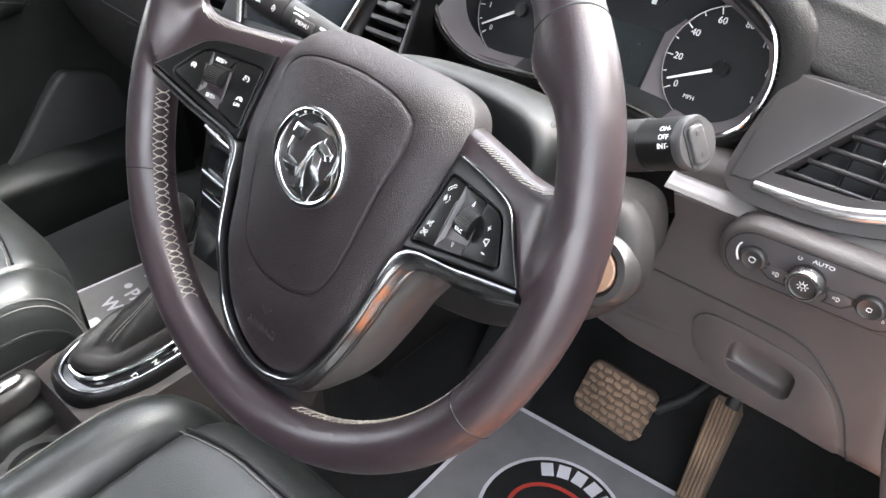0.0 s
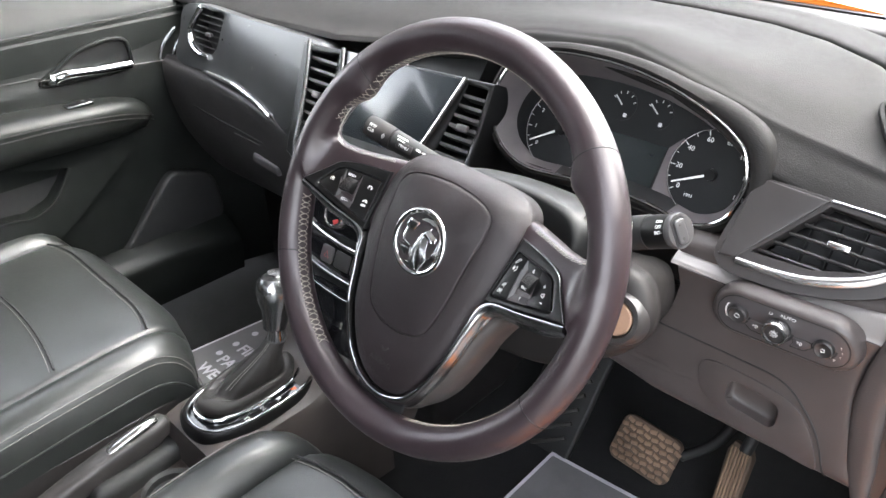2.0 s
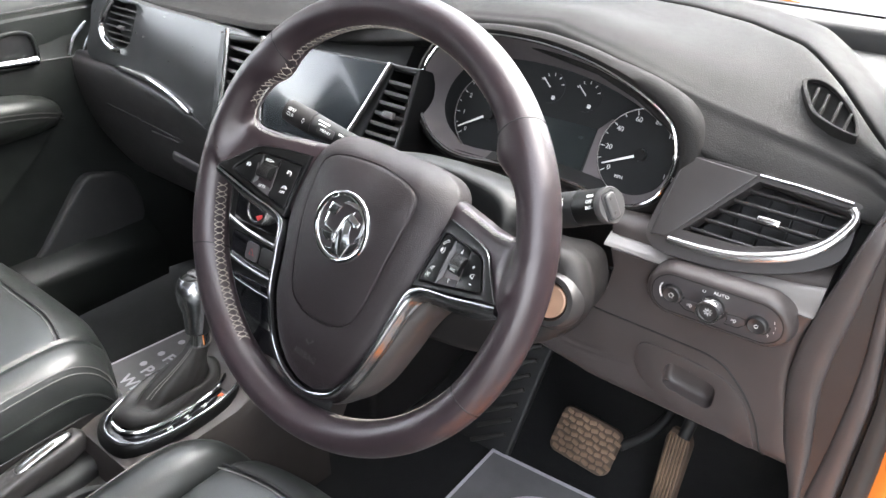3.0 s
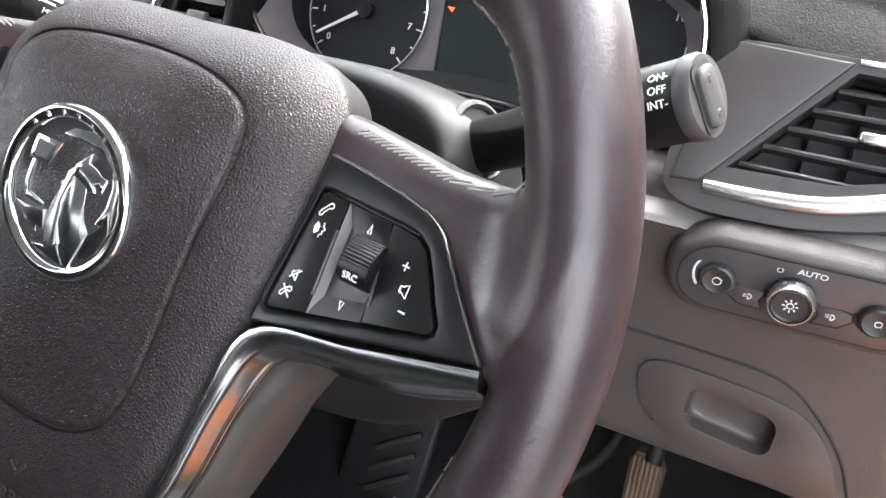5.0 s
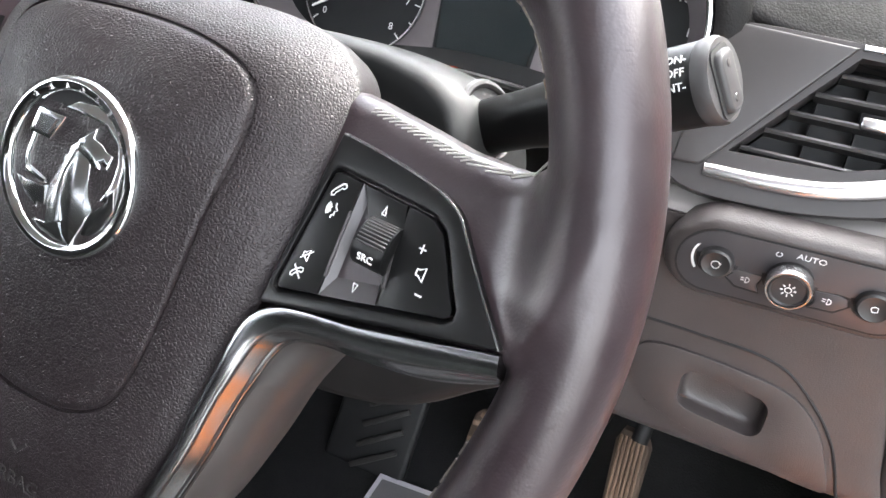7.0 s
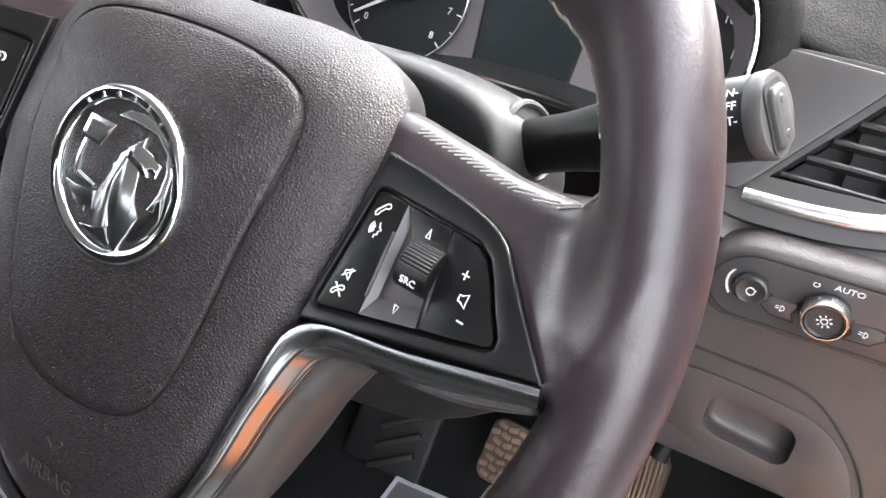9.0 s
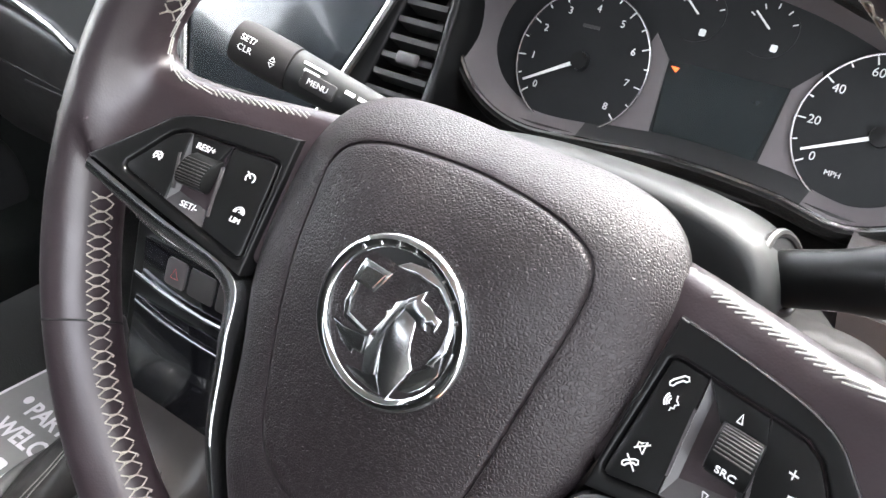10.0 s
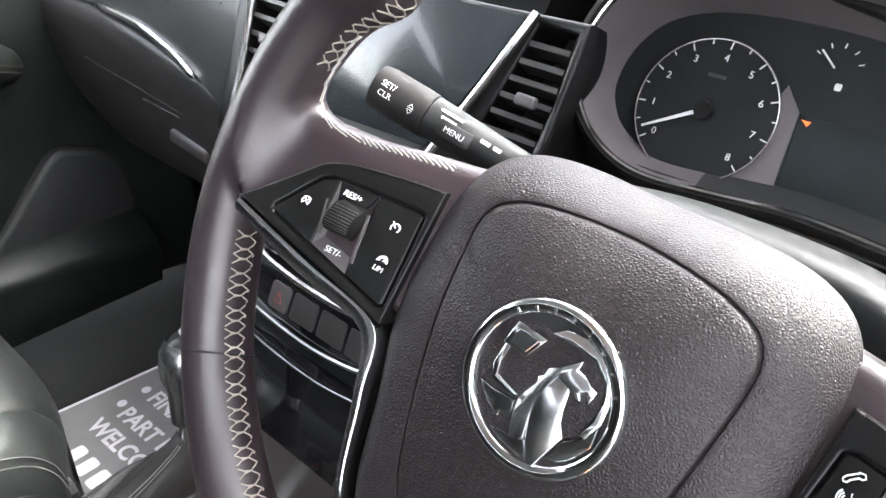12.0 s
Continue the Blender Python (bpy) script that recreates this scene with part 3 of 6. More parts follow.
part("speaker_symbol", on_spoke(strokes(S([(-1.3, -.8), (-.4, -.8), (1.3, -1.8), (1.3, 1.8), (-.4, .8), (-1.3, .8), (-1.3, -.8)])), 1, .1215, .0082), WHITE, wheel)
part("minus_symbol", on_spoke(strokes(S([(-1.1, 0), (1.1, 0)])), 1, .1235, .0030), WHITE, wheel)
part("cancel_symbol", on_spoke(join(icon_ring(.0016, -30, 210), strokes(S([(-1.4, 1.4), (1.4, -1.4)]), S([(-1.4, -1.4), (1.4, 1.4)]))), -1, .1243, .0098), WHITE, wheel)
part("resume_word", on_spoke(lettering("RES/+", .0034), -1, .1082, .0188), WHITE, wheel)
part("set_word", on_spoke(lettering("SET/-", .0034), -1, .1040, -.0034, .0004), WHITE, wheel)
part("cruise_symbol", on_spoke(join(icon_ring(.0018, -40, 220), strokes(S([(0, 0), (-2.0, 2.2)]))), -1, .0868, .0148), WHITE, wheel)
part("limit_symbol", on_spoke(join(icon_ring(.0020, -10, 190), icon_ring(.0013, -10, 190), strokes(S([(0, 0), (1.2, .9)]))), -1, .0845, .0018), WHITE, wheel)
part("limit_word", on_spoke(lettering("LIM", .0028), -1, .0845, -.0014), WHITE, wheel)

# bright trim under the panels and down into the V
INN = [(.1508, -.0008), (.112, -.0112), (.0748, -.0210), (.0660, -.046), (.0585, -.079), (.0445, -.112), (.0295, -.131), (.012, -.1395), (0, -.1412)]
OUT = [(.1525, -.0105), (.130, -.0210), (.0930, -.0310), (.0790, -.051), (.0700, -.080), (.0555, -.115), (.0385, -.139), (.017, -.150), (0, -.153)]


def trim_depth(u, v):
    arm = .0421 - .2806 * u + .3306 * v
    low = float(np.interp(v, [-.15, -.12, -.08, -.04, -.02], [.013, .010, .008, .011, .0143]))
    k = max(0.0, min(1.0, (u - .066) / .022)) * max(0.0, min(1.0, (v + .060) / .030))
    return arm * k + low * (1 - k) - .0006


i_, o_ = curve(INN, 60), curve(OUT, 60)
both = [(-p[0], p[1], -q[0], q[1]) for p, q in zip(i_, o_)] + [(p[0], p[1], q[0], q[1]) for p, q in zip(i_[-2::-1], o_[-2::-1])]
rings, flank = [], []
for iu, iv, ou, ov in both:
    # the bright face is narrow down the arms of the V and full under the buttons; a plain flank makes up the rest
    arm = max(0.0, min(1.0, (.086 - abs(iu)) / .016)) * (1 - .6 * max(0.0, min(1.0, (-iv - .112) / .02)))
    fr = 1 - .38 * arm
    nu, nv = iu + (ou - iu) * fr, iv + (ov - iv) * fr
    z = -trim_depth(abs(iu), iv)
    row = []
    for f, h in ((0, -.016), (0, -.0006), (.03, .0), (.25, .0003), (.50, -.0004), (.57, -.0011), (.64, -.0026), (.84, -.0078), (.90, -.0086), (.97, -.0092), (1, -.0105), (1.0, -.018), (.8, -.020)):
        row.append((iu + (nu - iu) * f, iv + (nv - iv) * f, z + h))
    rings.append(row)
    k = max(0.0, min(1.0, (abs(ou) - .02) / .03))
    e = 1 + .05 * arm
    flank.append([(nu * .995, nv + .0005, z - .0112), (nu + (ou * e - nu) * .12, nv + (ov - nv) * .12, z - .0104), (nu + (ou * e - nu) * .6, nv + (ov - nv) * .6, z - .0135), (ou * e, ov, z - .022), (ou * e * (1 - .02 * k), ov + .001, z - .046), (ou * (1 - .25 * k), ov + .016, z - .046), (iu * .98 + ou * .02, iv, z - .014)])
part("spoke_trim", mapped(loft(rings), WHEEL), DARKCHROME, wheel, "smoked chrome trim under the spokes and down the V", 60)
part("trim_flank", mapped(loft(flank), WHEEL), FLANK, wheel, "brown-grey plastic flank behind the trim", 60)
low = [(-.062, -.075), (-.045, -.118), (-.030, -.138), (-.030, -.160), (.030, -.160), (.030, -.138), (.045, -.118), (.062, -.075), (.055, -.06), (-.055, -.06)]
part("lower_spoke", mapped(prism(low, -.040, -.020, .003), WHEEL), MATTE, wheel, "dark lower spoke behind the trim")
part("hub", mapped(lathe([(0, -.11), (.040, -.11), (.044, -.07), (.046, -.052), (.046, -.046), (0, -.046)], 40), WHEEL), MATTE, wheel, "black hub behind the cover")

# ---- column, stalks and key lock ----
column = thing("steering_column", COLUMN.translation, "charcoal plastic steering column shroud behind the wheel", "steering column")
RING = [(-.078, .040), (-.06, .058), (-.02, .066), (.03, .0675), (.066, .0645), (.088, .0575), (.0985, .044), (.1005, .028), (.1005, .010), (-.078, .010)]
up = []
for d, k, dv in ((.086, .86, -.006), (.084, .90, -.004), (.085, .93, -.003), (.092, .965, -.002), (.125, 1.0, -.002), (.150, 1.0, -.003), (.170, .97, -.010), (.20, .87, -.030)):
    up.append([(p[0] * k, p[1] * k + dv, -d) for p in curve(RING, 40, True)])
part("upper_shroud", mapped(loft(up), COLUMN), UPPERSHROUD, column, "smooth grey upper shroud", 50)
RING2 = [(-.078, .012), (.080, .022), (.118, .026), (.143, .020), (.158, -.002), (.159, -.024), (.143, -.048), (.116, -.066), (.07, -.090), (-.03, -.095), (-.07, -.07), (-.082, -.03)]
dn = []
for d, k, kx in ((.117, .90, 1), (.121, .97, 1), (.130, 1.0, 1), (.150, 1.0, .98), (.165, .97, .86), (.26, .92, .78)):
    dn.append([(.03 + (p[0] - .03) * k * (kx if p[0] > .03 else 1), -.03 + (p[1] + .03) * k, -d) for p in curve(RING2, 56, True)])
part("lower_shroud", mapped(loft(dn), COLUMN), SHROUD, column, "charcoal lower shroud round the key lock", 50)
KEY = COLUMN @ pose(.1365, -.0165, -.119)
lock = part("lock_collar", mapped(lathe([(0, -.01), (.0235, -.01), (.0230, .004), (.0205, .0080), (.0165, .0085), (.0150, .0060), (.0148, .002), (0, .002)], 40), KEY), SMOOTH, column, "round collar of the ignition lock")
part("key_barrel", mapped(lathe([(0, 0), (.0140, 0), (.0140, .0066), (.0130, .0076), (0, .0078)], 36), KEY), BRASS, lock, "copper-toned key barrel")
part("key_slot", mapped(rbox((0, 0, .0079), (.0022, .0035, .0008), .0002, 1), KEY), MATTE, lock)


def stalk(name, a, b, label):
    a, b = Vector(a), Vector(b)
    z = (b - a).normalized()
    x = Vector((0, -1, 0)) - z * Vector((0, -1, 0)).dot(z)
    m = axes(a, x, z.cross(x))
    return thing(name, a, label, "stalk"), m, (b - a).length


wiper, m, n = stalk("wiper_stalk", (.060, .1255, .9735), (.1765, .1005, 1.0345), "black wiper stalk with white print and grey end cap")
part("arm", mapped(lathe([(0, 0), (.0102, 0), (.0110, n * .45), (.0120, n * .52), (.0130, n * .58), (.0132, n * .96), (0, n * .96)], 36), m), BLACK, wiper)
part("twist_ring", mapped(lathe([(.0100, n * .62), (.01345, n * .625), (.01365, n * .63), (.01365, n * .785), (.01345, n * .79), (.0100, n * .79)], 36), m), MATTE, wiper, "dark twist ring")
cap = part("end_cap", mapped(lathe([(0, n * .955), (.0128, n * .955), (.0135, n * .962), (.0137, n * .988), (.0129, n * 1.0), (0, n * 1.002)], 40), m), GREY, wiper, "light grey round end cap")
part("end_button", mapped(mapped(prism(rounded(.0105, .019, .003), 0, .0028, .0014, 3), m @ Matrix.Translation((.0015, 0, n * 1.0))), ID), GREY, cap, "grey rocker button with two dimples")
part("button_gap", mapped(prism(rounded(.0140, .0220, .0035), 0, .0006), m @ Matrix.Translation((.0015, 0, n * 1.0))), MATTE, cap)
for q in (-.0055, .0055):
    part("dimple", mapped(lathe([(0, 0), (.0016, 0), (.0012, .0005), (0, .0006)], 12), m @ Matrix.Translation((.002, q, n * 1.0 + .0026))), SMOOTH, cap)


def round_print(bm, m, r, along, ang, way=1):
    """Wraps flat print round a stalk: its x runs to the car's right, way is 1 on the right stalk and -1 on the left."""
    def f(x, y, z):
        a = -way * (ang + y / r)
        return m @ Vector(((r + .0002 + z) * math.cos(a), (r + .0002 + z) * math.sin(a), along + way * x))
    return mapped(bm, f)


for k, (w, a) in enumerate((("ON-", .36), ("OFF", 0), ("INT-", -.36))):
    part("print", round_print(lettering(w, .0036), m, .0132, n * .924, .62 + a * .92), WHITE, wiper, "white printed word")
part("wash_symbol", round_print(strokes(S([(-2.2, -1.4), (2.2, -1.4), (1.5, 1.4), (-1.5, 1.4), (-2.2, -1.4)]), S([(0, 1.4), (0, 3.0), (1.2, 3.8)]), S([(0, 3.0), (-1.2, 3.8)]), w=.0004), m, .0137, n * .715, .70), WHITE, wiper, "white printed washer symbol")
for k in range(4):
    part("print_bar", round_print(join(*[bar(-.0022 + .0016 * q, -.0008, -.0012 + .0016 * q, .0008, .0004) for q in range(3)]), m, .0137, n * .655, .30 + .26 * k), WHITE, wiper, "small white printed word")
part("print_arc", round_print(join(*[bar(-.0003, -.006 + .001 * q, .0003, -.005 + .001 * q, .0005) for q in range(10)]), m, .0131, n * .60, .75), WHITE, wiper, "thin white printed arc")
boot = part("stalk_opening", mapped(tube([(.0150 * math.cos(a), -.002 + .0150 * math.sin(a), .0400) for a in np.linspace(0, 2 * math.pi, 32, endpoint=False)], .0018, 8, True), m), SMOOTH, column, "rounded lip of the stalk opening")
# flat dark disc stands in for the shade inside the opening
part("opening_shade", mapped(lathe([(0, .030), (.0148, .030), (.0148, .0402), (0, .0402)], 32), m @ Matrix.Translation((0, -.002, 0))), MATTE, boot)

signal, m, n = stalk("indicator_stalk", (-.045, .130, .983), (-.1655, .098, 1.0265), "black indicator stalk with white printed menu buttons")
part("arm", mapped(lathe([(0, 0), (.0088, 0), (.0092, n * .30), (.0102, n * .60), (.0108, n * .76), (.0108, n * .765), (0, n * .765)], 32), m), UPPERSHROUD, signal)
part("twist_end", mapped(lathe([(0, n * .77), (.0112, n * .77), (.0114, n * .80), (.0113, n * .96), (.0104, n), (0, n)], 32), m), SHROUD, signal, "dark ribbed twist end")
part("menu_key", round_print(prism(rounded(.018, .0075, .0015), -.001, .0012, .0005, 2), m, .0100, n * .64, .50, -1), SMOOTH, signal, "raised menu button")
part("menu_word", round_print(lettering("MENU", .0040), m, .0113, n * .64, .50, -1), WHITE, signal)
part("set_word", round_print(join(mapped(lettering("SET/", .0042), Matrix.Translation((0, .0024, 0))), mapped(lettering("CLR", .0042), Matrix.Translation((0, -.0024, 0)))), m, .0114, n * .935, .62, -1), WHITE, signal)
part("arrow_symbol", round_print(strokes(S([(0, 2.4), (1.4, .5), (-1.4, .5), (0, 2.4)]), S([(0, -2.4), (1.4, -.5), (-1.4, -.5), (0, -2.4)])), m, .0113, n * .825, .45, -1), WHITE, signal)
part("print_bar", round_print(join(bar(-.006, .0015, .006, .0015, .0014), bar(-.004, -.0018, .004, -.0018, .0014)), m, .0105, n * .68, 1.05, -1), WHITE, signal)
part("print_bar", round_print(join(bar(-.006, .0015, -.001, .0015, .0018), bar(.001, .0015, .005, .0015, .0018)), m, .0098, n * .50, .75, -1), WHITE, signal)

# ---- dashboard ----
dash = thing("dashboard", (-.3, .45, .75), "charcoal soft-touch dashboard with satin grey trim strips", "dashboard")
CX = [-1.0, -.9, -.7, -.5, -.41, -.30, -.24, -.15, -.03, .05, .095, .155, .218, .262, .3025, .335]
CY = [.335, .333, .33, .333, .345, .355, .357, .352, .345, .322, .323, .325, .332, .327, .316, .290]
CZ = [.995, 1.0, 1.004, 1.009, 1.018, 1.040, 1.052, 1.069, 1.080, 1.072, 1.060, 1.043, 1.028, 1.022, 1.015, 1.010]
# the foot of the slope in front of the crest
FX = [-1.0, -.35, -.24, -.15, -.04, .05, .10, .15, .20, .335]
FY = [.338, .352, .338, .320, .312, .302, .294, .289, .293, .275]
FZ = [.985, 1.008, 1.032, 1.054, 1.068, 1.058, 1.044, 1.016, 1.001, .993]
rings = []
for x in np.linspace(-.99, .333, 90):
    y, z = float(np.interp(x, CX, CY)), float(np.interp(x, CX, CZ))
    pull = .60 - float(np.interp(x, [-1.0, -.6, -.3, -.076, .031, .111, .19, .24, .29, .335], [.50, .56, .59, .592, .578, .545, .486, .430, .36, .285]))
    top = 1.066 - .03 * max(0, -(x + .35)) / .6 - .050 * max(0, (x - .18) / .155) ** 1.3
    back = max(.60 - pull, y + .03)
    pull, run = .60 - back, back - y
    fy, fz = float(np.interp(x, FX, FY)), float(np.interp(x, FX, FZ))
    prof = [(y + .050, z - .050), (fy + .020, fz - .012), (fy + .003, fz - .004), (fy + (y - fy) * .3, fz + (z - fz) * .22), (fy + (y - fy) * .62, fz + (z - fz) * .55), (y - .006, z - .0065), (y - .0016, z - .0014), (y + .0012, z + .0008), (y + .007, z + .0024), (y + min(.020, run * .25), z + .0060), (y + min(.06, run * .45), z + .010 + (top - z) * .25), (y + min(.14, run * .75), z + (top - z) * .75 + .004), (.60 - pull, top), (.605 - pull, top - .006), (.612 - pull, top - .006), (.618 - pull, top + .001), (.66 - pull, top + .001), (.70 - pull, top - .004), (.715 - pull, top - .05), (y + .08, z - .08)]
    rings.append([(x, a, b) for a, b in curve(prof, 90, True)])
part("top_pad", loft(rings), DASHSKIN, dash, "grained soft top pad catching the light", 60)

# demister grille at the end of the top
G = axes((.250, .375, 1.0422), (.547, -.799, -.249), (.837, .518, .175))
gr = [(-.0486, -.0111), (-.0450, -.0008), (-.0293, .0084), (.0031, .0139), (.0277, .0128), (.0465, .0068), (.0425, .0005), (.0239, -.0119), (.0054, -.0195), (-.0169, -.0190), (-.040, -.0160)]
gi = [(a * .90, b * .80) for a, b in gr]
grille = thing("side_demister", (.250, .372, 1.035), "curved grey demister grille set in the dash top", "air vent")
part("frame", mapped(prism([tuple(p) for p in curve(gr, 40, True)], -.012, .0066, .0016, 3, [[tuple(p) for p in curve(gi, 40, True)]]), G), DASHSKIN, grille)
# black plate just above the pad paints the duct's shade; no duct is cut
part("backing", mapped(prism([tuple(p) for p in curve(gi, 40, True)], -.004, .0030), G), DUCT_SHADE, grille, "black plate painting the shade between the slats")
for x0, y0, x1, y1 in ((-.0292, -.0045, -.006, -.0165), (-.0172, .001, .0105, -.0140), (-.0036, .0075, .0235, -.0075), (.0153, .0105, .0345, -.0010)):
    part("slat", mapped(rbox((0, 0, .0042), (math.hypot(x1 - x0, y1 - y0) + .002, .0026, .0050), .0008, 2), G @ Matrix.Translation(((x0 + x1) / 2, (y0 + y1) / 2, 0)) @ Matrix.Rotation(math.atan2(y1 - y0, x1 - x0), 4, "Z")), DASHSKIN, grille)

# the body of the dash behind all the pieces
rings = []
for x in np.linspace(-.985, .325, 50):
    y, z = float(np.interp(x, CX, CY)), float(np.interp(x, CX, CZ))
    drv = 1 / (1 + math.exp(-(x + .03) * 60))
    f = .300 * drv + .320 * (1 - drv)
    if -.21 < x < .172:
        f = .42
        y += .10
    rings.append([(x, a, b) for a, b in ((y + .02, z - .02), (f + .02, .985), (f + .004, .93), (f - .01, .90), (f - .012, .86), (f + .02, .76), (f + .2, .70), (.86 if x < .24 else .70, .80), (.85 if x < .24 else .70, .98))])
part("carrier", loft(rings), MATTE, dash, "black dash carrier", 60)


# ---- instrument cluster ----
cluster = thing("instrument_cluster", COLUMN @ Vector((0, .12, -.28)), "hooded instrument cluster with two round dials", "instrument cluster")
C0 = [(-.160, .112), (-.148, .085), (-.125, .068), (-.095, .0615), (-.05, .065), (0, .070), (.06, .068), (.105, .062), (.137, .078), (.149, .109), (.144, .138), (.130, .154), (.096, .171), (.047, .186), (-.015, .194), (-.086, .191), (-.130, .176), (-.154, .147)]
c0 = curve(C0, 96, True)


def lip(v):
    return .272 - .034 * max(0, min(1, (v - .065) / .12))


rings = []
for d, back in ((.0185, .060), (.0190, .024), (.0175, .010), (.0130, .003), (.0060, .0000), (.0020, .003)):
    low = lambda p: (.55 if p[1] < .09 else .72) + .55 * max(0.0, min(1.0, (p[0] - .06) / .07)) * max(0.0, min(1.0, (p[1] - .07) / .03))
    rings.append([COLUMN @ Vector((q[0], q[1], -(lip(p[1]) + back))) for p, q in zip(c0, [(p[0] + (o[0] - p[0]) * low(p), p[1] + (o[1] - p[1]) * low(p)) for p, o in zip(c0, offset(c0, d))])])
part("hood", loft(rings, caps=False), DASHSKIN, cluster, "soft hood round the dials", 60)
part("bright_ring", tube([COLUMN @ Vector((p[0], p[1], -lip(p[1]) - .002)) for p in c0], .0019, 8, True), CHROME, cluster, "thin chrome ring")
near_edge, far_edge = [COLUMN @ Vector((p[0], p[1], -lip(p[1]) - .003)) for p in c0], [COLUMN @ Vector((p[0], p[1], -.2945)) for p in offset(c0, -.014)]
# one wall in two colours: black at its lower middle, grey-mauve elsewhere
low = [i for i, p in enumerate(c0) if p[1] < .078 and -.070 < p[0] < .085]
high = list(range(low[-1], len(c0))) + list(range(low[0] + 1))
for run, mat, words in ((low, MATTE, "lower middle of the inner wall, coloured black"), (high, INNERWALL, "grey inner wall")):
    part("inner_wall_low" if run is low else "inner_wall", loft([[e[i] for i in run] for e in (near_edge, far_edge)], closed=False, caps=False), mat, cluster, words, 60)
part("face", mapped(prism(offset(c0, -.0095), -.300, -.2945), COLUMN), DIAL, cluster, "black cluster face")


def dial(cx, cy, r, name, start, step, words, size, r_text, minor, needle, label):
    d = part(name, mapped(prism(disc(r, 56, cx, cy), -.2948, -.2915, .0008, 2), COLUMN), DIAL, cluster, label)
    part("dial_ring", tube([COLUMN @ Vector((cx + r * math.cos(a), cy + r * math.sin(a), -.2905)) for a in np.linspace(0, 2 * math.pi, 64, endpoint=False)], .0009, 6, True), SATIN, d, "thin silver ring")
    n = (len(words) - 1) * minor
    for k in range(n + 1):
        a = radians(start - step * k / minor)
        ln = .0055 if k % minor == 0 else .0032
        part("tick", mapped(bar(cx + (r - .001) * math.cos(a), cy + (r - .001) * math.sin(a), cx + (r - ln) * math.cos(a), cy + (r - ln) * math.sin(a), .0008, -.2914, -.2910), COLUMN), WHITE, d)
    for k, w in enumerate(words):
        a = radians(start - step * k)
        part("number", mapped(mapped(lettering(w, size), Matrix.Translation((cx + r_text * math.cos(a), cy + r_text * math.sin(a), -.2912))), COLUMN), WHITE, d)
    a = radians(needle)
    nb = loft([[(cx + math.cos(a) * q - math.sin(a) * s * w, cy + math.sin(a) * q + math.cos(a) * s * w, z) for s, z in ((-1, -.2885), (1, -.2885), (1, -.2870), (-1, -.2870))] for q, w in ((-.004, .0013), (r - .005, .0006))])
    part("needle", mapped(nb, COLUMN), WHITE, d, "white needle")
    part("needle_hub", mapped(lathe([(0, -.291), (.0062, -.291), (.0058, -.2862), (0, -.2858)], 24, Matrix.Translation((cx, cy, 0))), COLUMN), BLACK, d)
    return d


sp = dial(.104, .1145, .0455, "speedometer", 214, 34, ["0", "20", "40", "60", "80", "100", "120", "140"], .0072, .0355, 2, 206, "round speedometer with white numbers")
part("unit_word", mapped(mapped(lettering("MPH", .0045), Matrix.Translation((.088, .088, -.2912))), COLUMN), WHITE, sp)
tc_ = dial(-.0795, .1130, .0462, "rev_counter", 219, 32.7, [str(k) for k in range(9)], .0066, .0350, 2, 211, "round rev counter with white numbers")
part("unit_bar", mapped(bar(-.086, .136, -.074, .136, .0022, -.2914, -.2910), COLUMN), GREY, tc_)
for cx, cy, nd, nm in ((-.016, .158, 140, "fuel_gauge"), (.027, .158, 140, "temperature_gauge")):
    g = part(nm, mapped(prism(disc(.0165, 36, cx, cy), -.2948, -.2935, .0004, 1), COLUMN), DIAL, cluster, "small needle gauge")
    for k in range(5):
        a = radians(150 - 32 * k)
        part("tick", mapped(bar(cx + .0155 * math.cos(a), cy + .0155 * math.sin(a), cx + .0125 * math.cos(a), cy + .0125 * math.sin(a), .0007, -.2934, -.2930), COLUMN), WHITE, g)
    a = radians(nd)
    part("needle", mapped(bar(cx, cy, cx + .0135 * math.cos(a), cy + .0135 * math.sin(a), .0011, -.292, -.291), COLUMN), WHITE, g)
    part("gauge_symbol", mapped(prism(rounded(.004, .0042, .0008, 2, cx + .006, cy - .010), -.2934, -.2930), COLUMN), WHITE, g)
part("display", mapped(prism([(-.024, .128), (-.0185, .079), (.044, .079), (.050, .128)], -.2948, -.2938, .0006, 1), COLUMN), LCD, cluster, "dark unlit display")
part("warning_light", mapped(prism([(-.0215, .1245), (-.0160, .1245), (-.0175, .1212)], -.2938, -.2932), COLUMN), AMBER, cluster, "small orange warning light")
for s in (-1, 1):
    part("divider", mapped(prism([(.013 + s * .0375, .128), (.013 + s * .034, .072), (.013 + s * .066, .072), (.013 + s * .060, .108), (.013 + s * .050, .142)], -.2960, -.2935, .0006, 1), COLUMN), INNERWALL, cluster, "grey wedge beside the display")
part("lower_lip", mapped(prism([(-.110, .066), (-.05, .0675), (0, .071), (.06, .070), (.115, .066), (.115, .058), (-.110, .058)], -.297, -.280, .004, 3), COLUMN), SMOOTH, cluster, "brown-grey lip under the dials")

# ---- driver's side vent and trim ----
VN = Vector((0, -.838, .545))


def vent_face(x, z, h):
    return Vector((x, .252 + .65 * (z - .94), z)) + VN * h


